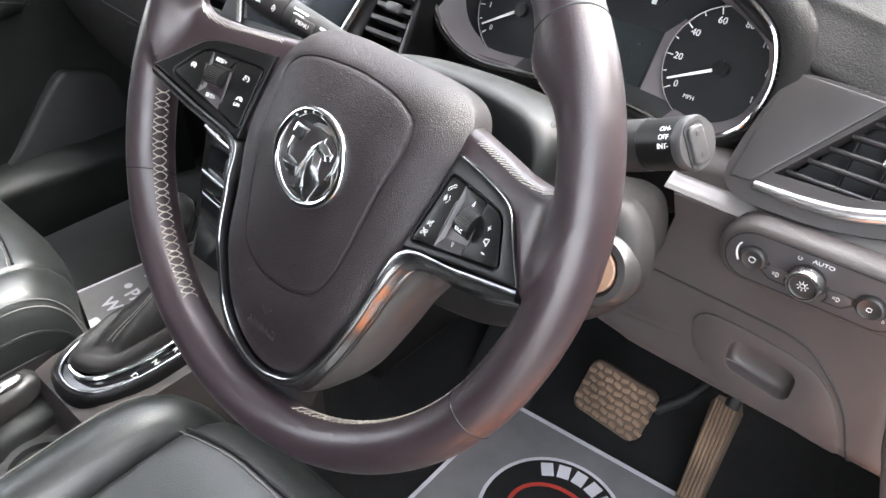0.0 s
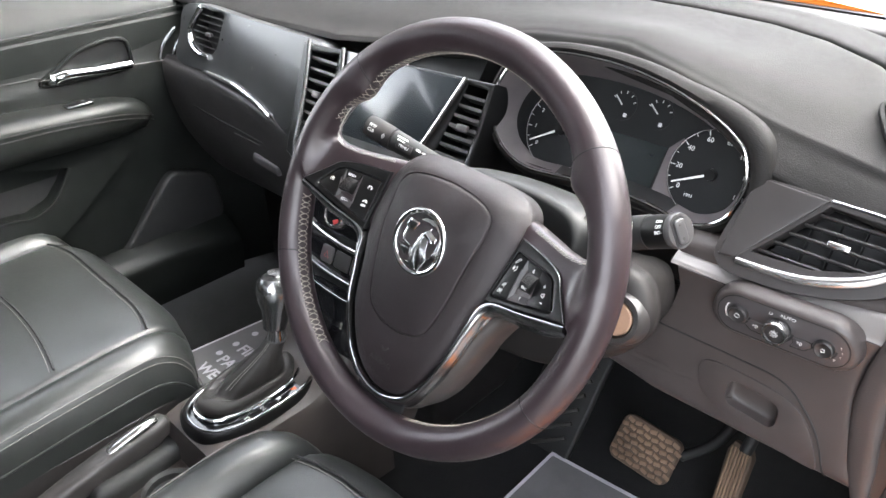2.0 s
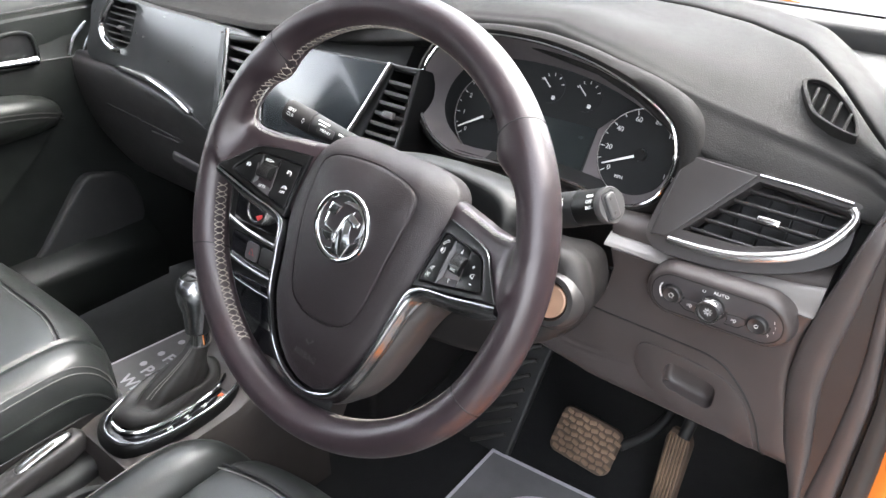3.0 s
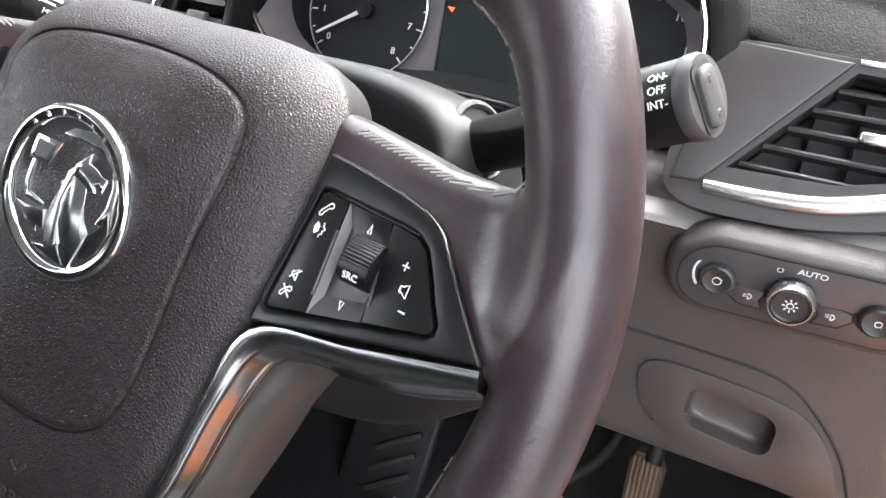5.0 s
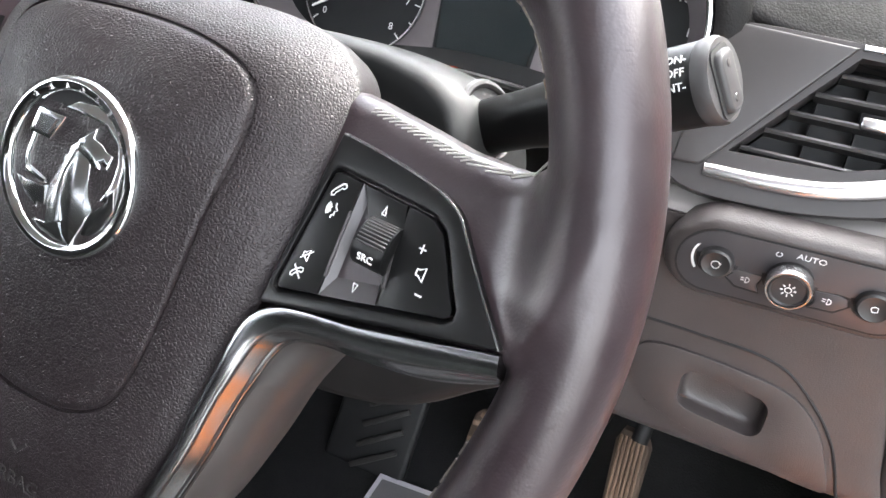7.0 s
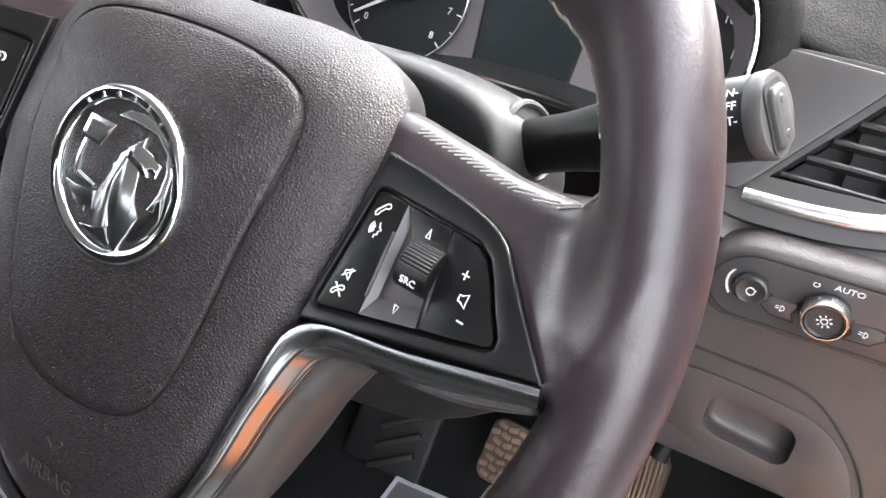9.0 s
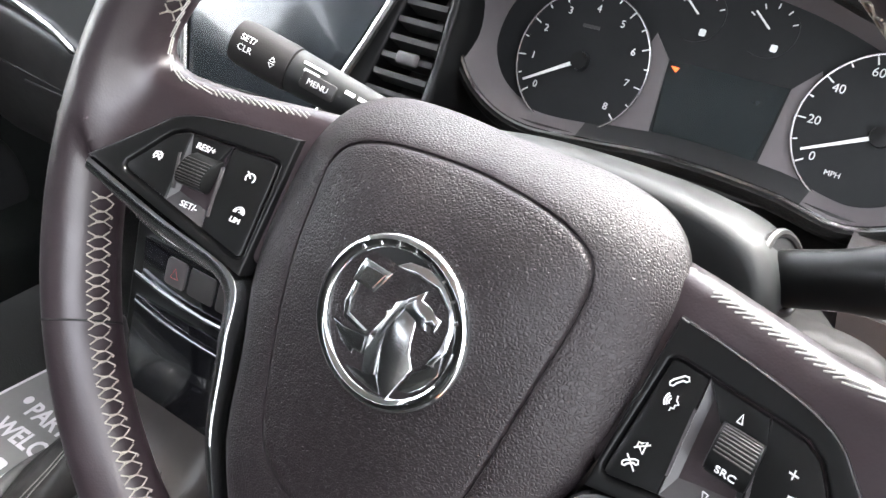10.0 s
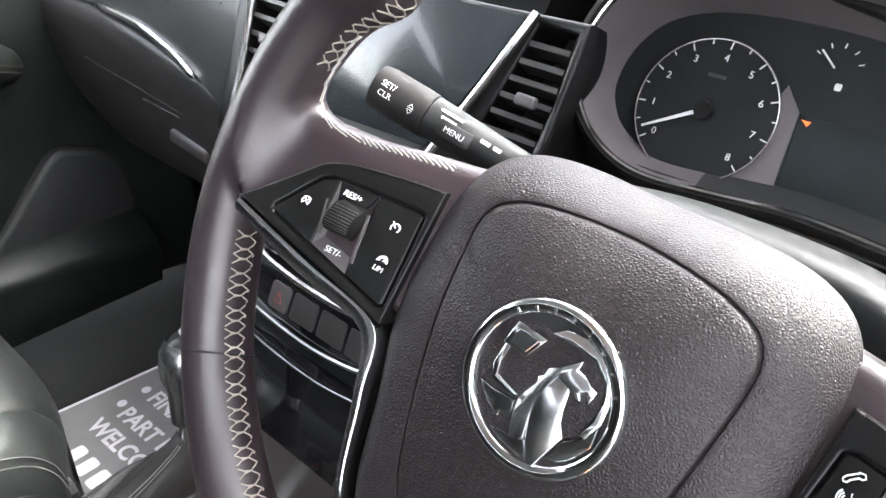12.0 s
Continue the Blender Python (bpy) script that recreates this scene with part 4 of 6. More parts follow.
SUR = [(.148, .934), (.157, .996), (.166, 1.003), (.224, 1.0025), (.298, 1.0008), (.307, .994), (.3085, .982), (.304, .957), (.262, .936), (.200, .926)]
OPEN = [(.177, .9465), (.2245, .9965), (.2955, .9950), (.3020, .9895), (.2915, .9725), (.2700, .9590), (.2300, .9485)]
vent = thing("driver_vent", vent_face(.24, .965, -.03), "wedge-shaped air vent with thin slats and chrome edge", "air vent")
part("surround", mapped(prism([tuple(p) for p in curve(SUR, 72, True)], -.02, .002, .0045, 4, [OPEN]), vent_face), CHEEK, vent, "grained dark surround")
part("cheek", mapped(prism([(.1655, 1.0022), (.2225, 1.0002), (.1735, .9460), (.1650, .9375), (.1505, .9365), (.1560, .990)], 0, .0040, .0016, 3), vent_face), CHEEK, vent, "plain grey triangular cheek")
part("duct", mapped(prism([(a, b) for a, b in OPEN], -.034, -.030), vent_face), MATTE, vent)
for k in range(5):
    z = .9905 - .0098 * k
    x0 = float(np.interp(z, [.9465, .9965], [.1775, .2240]))
    x1 = float(np.interp(z, [.944, .9485, .959, .9725, .9895, .995], [.215, .232, .268, .290, .300, .295]))
    f = [vent_face(x0, z, -.004), vent_face(x0, z - .001, -.016), vent_face(x0, z - .0022, -.016), vent_face(x0, z - .0022, -.004), vent_face(x0, z - .0011, -.0032)]
    d = Vector((x1 - x0, 0, 0))
    part("slat", loft([f, [p + d for p in f]]), SMOOTH, vent)
for k in range(4):
    x = .212 + .022 * k
    part("inner_vane", loft([[vent_face(x + q, .950 + .002 * k, h) for q, h in ((0, -.018), (.0012, -.018), (.0012, -.028), (0, -.028))], [vent_face(x + q, .994, h) for q, h in ((0, -.018), (.0012, -.018), (.0012, -.028), (0, -.028))]]), MATTE, vent)
part("slider", mapped(rbox((.243, .971, -.002), (.020, .0055, .006), .0018, 3), vent_face), SATIN, vent, "small silver slider on a slat")
edge = curve([(.1680, .9385), (.200, .9390), (.232, .9425), (.268, .9535), (.2925, .9690), (.3055, .9895), (.3000, .9975)], 50)
part("bright_edge", tube([vent_face(a, b - .0022, .0004) for a, b in edge], [.0060 * (1 - .60 * abs(i / 49 - .45)) for i in range(50)], 12), SATIN, vent, "chrome lower edge")
part("upper_edge", tube([vent_face(a, b, .0022) for a, b in ((.224, 1.0008), (.26, 1.0005), (.300, .9985))], .0016, 8), CHROME, vent, "thin chrome upper edge")

rings = []
for x in np.linspace(.108, .304, 30):
    k = max(0.0, (x - .11) / .2)
    t = .918 + .018 * k ** 2.2
    rings.append([(x, a, b) for a, b in curve([(.247, .9105), (.2455, .9135), (.2495, t - .002), (.257, t + .002), (.272, t + .004), (.285, t), (.285, .9105)], 28, True)])
part("trim_strip", loft(rings), TRIM, dash, "satin grey trim strip", 60)
part("trim_gap", rbox((.209, .262, .9085), (.198, .02, .0016), 0), MATTE, dash)
# bolster between strip and vent surround
part("vent_ledge", loft([[(x, a, b + .010 * max(0, (x - .2) / .11) ** 2) for a, b in curve([(.262, .915), (.256, .924), (.258, .934), (.275, .940), (.30, .930), (.30, .915)], 24, True)] for x in np.linspace(.110, .3045, 16)]), PANEL, dash, "grained ledge under the vent", 60)

# lower panel with the light switches and the coin tray
PY = .240
lower = thing("lower_dash_panel", (.2, PY, .75), "charcoal lower dash panel under the trim strip", "dash panel")


def low_face(x, z, h):
    """The lower panel's face: it stands nearly upright and rolls in at its foot."""
    y = PY + .008 * math.sin((z - .743) * 9) - .006 * max(0, (z - .86) / .05) ** 2 + .02 * max(0, (.76 - z) / .02) ** 2
    return Vector((x, y - h, z))


rings = []
for z in np.linspace(.740, .911, 26):
    e = float(np.interp(z, [.727, .771, .827, .862, .891, .915], [.336, .318, .302, .299, .300, .3055]))
    p = low_face(0, z, 0)
    row = [(x, p.y + .030 * max(0, (.108 - x) / .25) ** .8, z) for x in np.linspace(float(np.interp(z, [.772, .788, .815, .86, .89, .912], [-.17, .03, .085, .116, .121, .117])), e - .008, 40)]
    row += [(e - .003, p.y + .0015, z), (e, p.y + .007, z), (e, p.y + .05, z), (row[0][0], p.y + .12, z)]
    rings.append(row)
bm = loft(rings)
behind = [f for f in bm.faces if abs(f.calc_center_median().x - .2155) < .030 and abs(f.calc_center_median().z - .793) < .020 and f.normal.y < .9 and f.calc_center_median().y < .262]
bmesh.ops.delete(bm, geom=behind, context="FACES")
part("panel", bm, PANEL, lower, "grained charcoal panel", 50, False)

switches = thing("light_switch_panel", (.2265, .235, .87), "rounded light switch panel with three knobs", "switch panel")


def bowed(x, z, h):
    """The switch panel bows downwards at its middle."""
    q = low_face(.2265 + x, .8985 + z - 1.1 * x * x + .04 * x, h)
    return q + Vector((0, -.0080, 0))


mound = [[bowed(x, z + up, h) for x, z in rounded(w, d, r, 10)] for w, d, r, up, h in ((.136, .0580, .0285, 0, -.014), (.134, .0560, .0275, 0, -.003), (.131, .0530, .0262, 0, .0015), (.127, .0495, .0246, 0, .0042), (.122, .0455, .0226, 0, .0055), (.116, .0400, .0195, 0, .0057))]
part("bezel", loft(mound, caps=False), PANEL, switches, "soft raised grained bezel", 60)
cap2 = [(x, z) for x, z in rounded(.1170, .0415, .0200, 10)]
part("gap_line", mapped(prism([(a * 1.016, b * 1.045) for a, b in cap2], .004, .0060), bowed), MATTE, switches)
part("plate", mapped(prism(cap2, .004, .0066, .0010, 2), bowed), MIDGREY, switches, "smooth grey plate")


def knob(x, z, r, h, name, ring=None):
    at = bowed(x, z, .0066)
    m = axes(at, (1, 0, .07), (0, -.02, 1))
    k = part(name, mapped(lathe([(0, 0), (r, 0), (r, h * .6), (r * .93, h * .9), (r * .80, h), (r * .72, h * .93), (0, h * .90)], 36), m), SMOOTH, switches)
    part("knob_gap", mapped(lathe([(0, 0), (r * 1.22, 0), (r * 1.22, .0006), (0, .0006)], 36), m), MATTE, k)
    if ring:
        part("knob_ring", mapped(lathe([(r * .98, h * .4), (r * 1.03, h * .45), (r * 1.03, h * .85), (r * .96, h * 1.02), (r * .88, h * 1.02), (r * .88, h * .8)], 36), m), SATIN, k, "silver ring round the knob")
    return k, m


k, m = knob(-.0380, .0015, .0090, .006, "dimmer_knob")
part("knob_symbol", mapped(join(icon_ring(.0022, 20, 340), strokes(S([(1.5, -1.5), (2.6, 1.2)]))), m @ pose(0, 0, .0058)), WHITE, k)
part("dimmer_arc", mapped(icon_ring(.0128, 120, 215, .0008), m @ pose(0, 0, .0006)), WHITE, k)
k, m = knob(-.0015, -.0005, .0112, .0125, "headlamp_knob", True)
part("knob_symbol", mapped(join(icon_ring(.0016, 0, 360), *[mapped(bar(.0025, 0, .0038, 0, .0006), Matrix.Rotation(radians(45 * q), 4, "Z")) for q in range(8)]), m @ pose(0, 0, .0116)), WHITE, k)
k, m = knob(.0385, -.0010, .0090, .006, "levelling_knob")
part("knob_symbol", mapped(join(icon_ring(.0016, 90, 270), strokes(S([(0, 1.6), (1.4, 1.2), (1.4, -1.2), (0, -1.6)]))), m @ pose(0, 0, .0058)), WHITE, k)
for x, z, o in ((-.0215, -.0075, [(-.010, .0045), (-.004, .0055), (.0075, .0045), (.0055, -.002), (.0075, -.0065), (-.004, -.0055), (-.0095, -.001)]), (.0185, -.0080, [(-.0075, .0045), (.004, .0055), (.0085, .0045), (.0095, .000), (.004, -.0055), (-.0075, -.0065), (-.0055, -.002)])):
    b = part("lamp_button", mapped(mapped(prism(o, .0060, .0078, .0006, 2), Matrix.Translation((x, z, 0))), bowed), MIDGREY, switches, "grey fog lamp button")
    part("button_symbol", mapped(mapped(join(icon_ring(.0018, -90, 90), strokes(S([(0, 1.8), (0, -1.8)]), S([(-.8, 1), (-2.6, 1.2)]), S([(-.8, -.4), (-2.6, -.2)]))), Matrix.Translation((x, z, .0079))), bowed), WHITE, b)
    part("button_gap", mapped(mapped(prism([(q * 1.14, w * 1.22) for q, w in o], .0060, .0072), Matrix.Translation((x, z, 0))), bowed), MATTE, b)
part("auto_word", mapped(mapped(lettering("AUTO", .0050), Matrix.Translation((.0045, .0148, .0068))), bowed), WHITE, switches)
part("power_symbol", mapped(mapped(icon_ring(.0014, -250, 70), Matrix.Translation((-.0105, .0135, .0068))), bowed), WHITE, switches)
part("lamp_symbol", mapped(mapped(join(icon_ring(.0014, -90, 90), strokes(S([(-1, 1), (-2.6, 1)]), S([(-1, -1), (-2.6, -1)]))), Matrix.Translation((.0185, .0095, .0068))), bowed), WHITE, switches)
for w, x, z in (("3", .0510, .0060), ("2", .0525, .0010), ("1", .0520, -.0040), ("0", .0480, -.0100)):
    part("level_number", mapped(mapped(lettering(w, .0036), Matrix.Translation((x, z, .0068))), bowed), WHITE, switches)

tray = thing("coin_tray", (.225, .24, .76), "flush charcoal coin tray lid with recessed grip", "storage lid")
TRAY = [tuple(p) for p in curve([(.1580, .809), (.1660, .8195), (.190, .8215), (.230, .8190), (.252, .8130), (.268, .7990), (.2790, .7780), (.2860, .7560), (.2700, .7530), (.2000, .7660), (.1720, .7770), (.1610, .7910)], 64, True)]
GRIP = [tuple(p) for p in rounded(.052, .030, .0095, 5)]
GRIP = [(.2155 + a, .7930 + b - .10 * a) for a, b in GRIP]
part("lid_gap", mapped(prism(offset(TRAY, .0015), -.002, .0006, 0, 3, [GRIP]), low_face), MATTE, tray)
part("lid", mapped(prism(TRAY, -.002, .0022, .0016, 3, [GRIP]), low_face), PANEL, tray, "flush lid", 50)
rings = [[low_face(.2155 + (a - .2155) * k, .7930 + (b - .7930) * k + dz, h) for a, b in GRIP] for k, dz, h in ((1.0, 0, .0012), (.985, 0, -.003), (.96, 0, -.006), (.92, 0, -.0085), (.80, 0, -.0100), (.4, 0, -.0105), (.002, 0, -.0106))]
part("grip_recess", loft(rings, caps=False), PANEL, tray, "recessed finger grip", 50)
part("panel_seam", tube([low_face(a, b, .0004) - Vector((0, -.030 * max(0, (.108 - a) / .25) ** .8, 0)) for a, b in curve([(.105, .8352), (.15, .8350), (.19, .8349), (.232, .8328), (.2555, .8189), (.2796, .7884), (.297, .7417)], 60)], .0010, 6), MATTE, lower, "dark seam across the panel")

# ---- centre stack ----
SN = Vector((0, -.912, .41))


def stack_face(x, z, h):
    return Vector((x, .275 + .45 * (z - 1.02), z)) + SN * h


stack = thing("centre_stack", (-.3, .2, .72), "centre stack with screen, vents and climate controls", "centre stack")
OUTL = [(-.506, 1.012), (-.152, 1.026), (-.155, .90), (-.20, .84), (-.215, .70), (-.40, .70), (-.415, .84), (-.490, .868)]
LV = [(-.484, 1.003), (-.425, 1.008), (-.418, .930), (-.430, .902), (-.467, .892)]
RV = [(-.190, 1.018), (-.160, 1.018), (-.160, .975), (-.166, .920), (-.219, .920)]
part("carrier", mapped(prism(OUTL, -.06, 0, .004, 3, [LV, RV]), stack_face), BLACK, stack, "black stack carrier")
for o, n in ((LV, "left"), (RV, "right")):
    v = part("vent", mapped(prism(o, -.055, -.048), stack_face), MATTE, stack, "upright slatted air vent")
    z0, z1 = min(p[1] for p in o), max(p[1] for p in o)
    for k in range(8):
        z = z1 - .010 - k * (z1 - z0 - .012) / 7.5
        if n == "left":
            a, b = float(np.interp(z, [.892, 1.003], [-.465, -.482])), float(np.interp(z, [.90, .93, 1.008], [-.434, -.419, -.426]))
        else:
            a, b = float(np.interp(z, [.920, 1.018], [-.2185, -.1905])), float(np.interp(z, [.920, .975, 1.018], [-.1665, -.1605, -.1605]))
        f = [stack_face(a, z, -.002), stack_face(a, z - .006, -.018), stack_face(a, z - .008, -.018), stack_face(a, z - .0035, -.002)]
        part("slat", loft([f, [p + Vector((b - a, 0, 0)) for p in f]]), SMOOTH, v)
    part("slider", mapped(rbox(((-.450, .952, 0) if n == "left" else (-.180, .972, 0)), (.016, .008, .007), .002, 3), stack_face), MIDGREY, v, "grey vent slider")
part("vent_edge", tube([stack_face(*p, .002) for p in curve([(-.489, 1.016), (-.480, .975), (-.4725, .925), (-.4685, .870)], 20)], [.0034] * 18 + [.002, .001], 8), SATIN, stack, "bright upright vent edge")
part("screen_edge", tube([stack_face(*p, .003) for p in ((-.192, 1.024), (-.215, .974), (-.243, .918))], .0034, 8), SATIN, stack, "bright upright screen edge")
part("screen_edge", tube([stack_face(*p, .003) for p in ((-.414, 1.018), (-.402, .97), (-.385, .912))], .0034, 8), SATIN, stack, "bright upright screen edge")
part("screen", mapped(prism([(-.408, 1.016), (-.199, 1.021), (-.247, .922), (-.382, .917)], -.006, .0022, .0015, 2), stack_face), SCREEN, stack, "dark blank touch screen")
part("screen_foot", tube([stack_face(*p, .004) for p in ((-.388, .908), (-.32, .905), (-.246, .911))], .0036, 8), SATIN, stack, "silver bar under the screen")
part("climate_panel", mapped(prism([(-.405, .893), (-.21, .897), (-.218, .80), (-.395, .797)], -.004, .004, .003, 3), stack_face), GLOSS, stack, "gloss black climate panel")
for x in (-.340, -.250):
    at = stack_face(x, .824, .004)
    m = axes(at, (1, 0, 0), (0, .41, .912))
    k = part("climate_knob", mapped(lathe([(0, 0), (.021, 0), (.020, .010), (.0185, .014), (.016, .0145), (.0155, .012), (0, .012)], 36), m), SATIN, stack, "silver climate knob")
    part("knob_face", mapped(prism(disc(.0150, 28), .0122, .0128), m), GLOSS, k)
    part("knob_mark", mapped(prism([(0.001, -.009), (.011, -.004), (.013, -.008), (.006, -.0135)], .0122, .0132), m), RED, k, "red warm-side mark")
part("climate_bar", tube([stack_face(*p, .006) for p in curve([(-.402, .800), (-.36, .792), (-.30, .789), (-.24, .793), (-.212, .803)], 24)], .0034, 8), SATIN, stack, "silver bar")
part("button_bed", mapped(prism([(-.392, .785), (-.225, .786), (-.230, .752), (-.386, .751)], -.004, .004, .002, 2), stack_face), GLOSS, stack, "row of dark buttons")
part("hazard_button", mapped(prism(rounded(.024, .022, .004, 3, -.345, .770), .003, .0062, .0012, 2), stack_face), MIDGREY, stack, "hazard light button")
part("hazard_symbol", mapped(strokes(S([(-349.5, 766), (-340.5, 766), (-345, 774), (-349.5, 766)])), lambda x, z, h: stack_face(x, z, .0064 + h)), RED, stack)
for k in range(3):
    part("row_button", mapped(prism(rounded(.030, .022, .003, 3, -.314 + .034 * k, .770), .003, .0056, .0010, 2), stack_face), SMOOTH, stack)
part("row_bar", tube([stack_face(*p, .006) for p in curve([(-.392, .755), (-.35, .750), (-.30, .748), (-.26, .751), (-.226, .757)], 24)], .0026, 8), DARKCHROME, stack, "silver bar")
part("lower_bar", tube([stack_face(*p, .006) for p in curve([(-.386, .733), (-.34, .728), (-.28, .727), (-.233, .732)], 24)], .0013, 8), DARKCHROME, stack, "thin silver bar")
part("gloss_foot", mapped(prism([(-.392, .736), (-.226, .738), (-.232, .66), (-.386, .66)], -.01, .003, .003, 2), stack_face), GLOSS, stack, "gloss black foot of the stack")

# ---- passenger side of the dash ----
FN = Vector((0, -.97, .22))


def pass_face(x, z, h):
    return Vector((x, .290 + .35 * (z - .95), z)) + FN * h


PV = [(-.846, .999), (-.810, 1.0), (-.773, 1.001), (-.774, .975), (-.780, .948), (-.796, .933), (-.835, .935), (-.864, .958)]
FACE = [(-.885, 1.002), (-.70, 1.004), (-.57, 1.003), (-.512, 1.000), (-.497, .988), (-.492, .950), (-.486, .905), (-.484, .866), (-.496, .842), (-.5487, .8560), (-.60, .8745), (-.6334, .8862), (-.7146, .9012), (-.80, .9040), (-.90, .905), (-.905, .95)]
fascia = thing("passenger_fascia", (-.7, .3, .9), "dark grey passenger dash fascia with bright swoosh", "dash panel")
part("fascia_panel", mapped(prism([tuple(p) for p in curve(FACE, 80, True)], -.03, .002, .003, 3, [[tuple(p) for p in curve(PV, 36, True)]]), pass_face), FASCIA, fascia, "smooth dark grey panel", 50)
pv = part("vent", mapped(prism([tuple(p) for p in curve(PV, 36, True)], -.034, -.028), pass_face), MATTE, fascia, "passenger air vent")
for k in range(6):
    z = .992 - .0098 * k
    a, b = float(np.interp(z, [.936, .962, .999], [-.840, -.864, -.842])), float(np.interp(z, [.934, .956, 1.0], [-.800, -.779, -.773]))
    f = [pass_face(a, z, -.002), pass_face(a, z - .004, -.014), pass_face(a, z - .0055, -.014), pass_face(a, z - .0024, -.002)]
    part("slat", loft([f, [p + Vector((b - a, 0, 0)) for p in f]]), SMOOTH, pv)
part("vent_edge", tube([pass_face(*p, .003) for p in curve([(-.842, 1.002), (-.868, .965), (-.858, .940), (-.830, .928), (-.797, .928)], 24)], .0048, 8), CHROME, pv, "bright curved vent edge")
part("slider", mapped(rbox((-.812, .962, 0), (.016, .006, .006), .0015, 2), pass_face), MIDGREY, pv)
part("swoosh", tube([pass_face(*p, .004) for p in curve([(-.812, .9030), (-.76, .9020), (-.7146, .8995), (-.66, .8900), (-.6334, .8835), (-.600, .8720)], 24)], [.001] + [.0045] * 22 + [.001], 8, False, 1.0), CHROME, fascia, "bright swoosh under the panel")
glove = thing("glove_box", (-.72, .28, .6), "dark grey glove box below the fascia", "glove box")
rings = []
for x in np.linspace(-.965, -.475, 30):
    t = .898 - .045 * max(0, (x + .80) / .28) ** 1.5
    rings.append([(x, a, b) for a, b in curve([(.30, t + .002), (.272, t), (.262, t - .012), (.262, t - .045), (.272, t - .10), (.300, t - .17), (.36, .64), (.45, .62), (.45, t - .05)], 44, True)])
part("lid", loft(rings), SMOOTH, glove, "grained lid", 60)
part("lid_gap", tube([(x, .2655, .828 - .06 * (x + .84)) for x in np.linspace(-.86, -.50, 24)], .0016, 6), MATTE, glove)
part("latch_line", rbox((-.695, .268, .809), (.075, .006, .003), .001), SMOOTH, glove)
part("latch", rbox((-.650, .274, .774), (.075, .016, .020), .006, 3, Matrix.Rotation(radians(4), 4, "Y")), MIDGREY, glove, "grey latch bar")

# ---- console and gear selector ----
console = thing("centre_console", (-.362, 0, .40), "charcoal centre console between the seats", "console")
rings = []
for y, zt, xl, xr in ((.19, .70, -.425, -.275), (.15, .685, -.428, -.278), (.125, .640, -.430, -.280), (.10, .612, -.432, -.283), (.06, .600, -.434, -.284), (-.06, .597, -.435, -.286), (-.085, .590, -.435, -.288), (-.095, .545, -.435, -.290), (-.20, .530, -.435, -.290), (-.42, .53, -.435, -.290)):
    rings.append([(xl, y, .38), (xl, y, zt - .02), (xl + .006, y, zt - .006), (xl + .02, y, zt), (xr - .02, y, zt), (xr - .006, y, zt - .006), (xr, y, zt - .02), (xr + .004, y, .38)])
part("body", loft(rings), FLANK, console, "smooth charcoal body", 40)
CO = (-.362, .018)
part("tunnel_side", rbox((-.352, .60, .59), (.160, .62, .44), .015), SMOOTH, console, "charcoal side of the tunnel under the dash")


def oval(rx, ry, z, n=56, dx=0.0, dy=0.0):
    return [(CO[0] + dx + rx * math.copysign(abs(math.cos(2 * math.pi * i / n)) ** .8, math.cos(2 * math.pi * i / n)), CO[1] + dy + ry * math.copysign(abs(math.sin(2 * math.pi * i / n)) ** .8, math.sin(2 * math.pi * i / n)), z) for i in range(n)]


part("surround", loft([oval(.063, .102, .592), oval(.062, .101, .604), oval(.058, .097, .609), oval(.053, .092, .606), oval(.050, .090, .596)], caps=False), BLACK, console, "dark oval selector surround", 60)
part("outer_ring", tube(oval(.0525, .0915, .607), .0016, 8, True), DARKCHROME, console, "thin dark ring round the selector")
part("selector_plate", mapped(prism([p[:2] for p in oval(.051, .090, 0)], .590, .603), ID), GLOSS, console, "gloss black selector plate")
part("boot_ring", tube(oval(.040, .078, .606, dx=-.009), .0030, 8, True), CHROME, console, "chrome ring round the boot")
for k, w in enumerate("PRND"):
    m = axes((-.3235 + .001 * k, .060 - .026 * k, .6036), (.1, -1, 0), (1, .1, 0))
    part("selector_letter", mapped(lettering(w, .010), m @ Matrix.Rotation(radians(90), 4, "Z")), WHITE if k else AMBER, console)
part("selector_light", mapped(prism(rounded(.007, .004, .0015, 3, -.318, -.038), .603, .6040), ID), AMBER, console, "small lit amber mark")

selector = thing("gear_selector", (-.362, .018, .606), "gear selector with leather boot and chrome-topped knob", "gear selector")
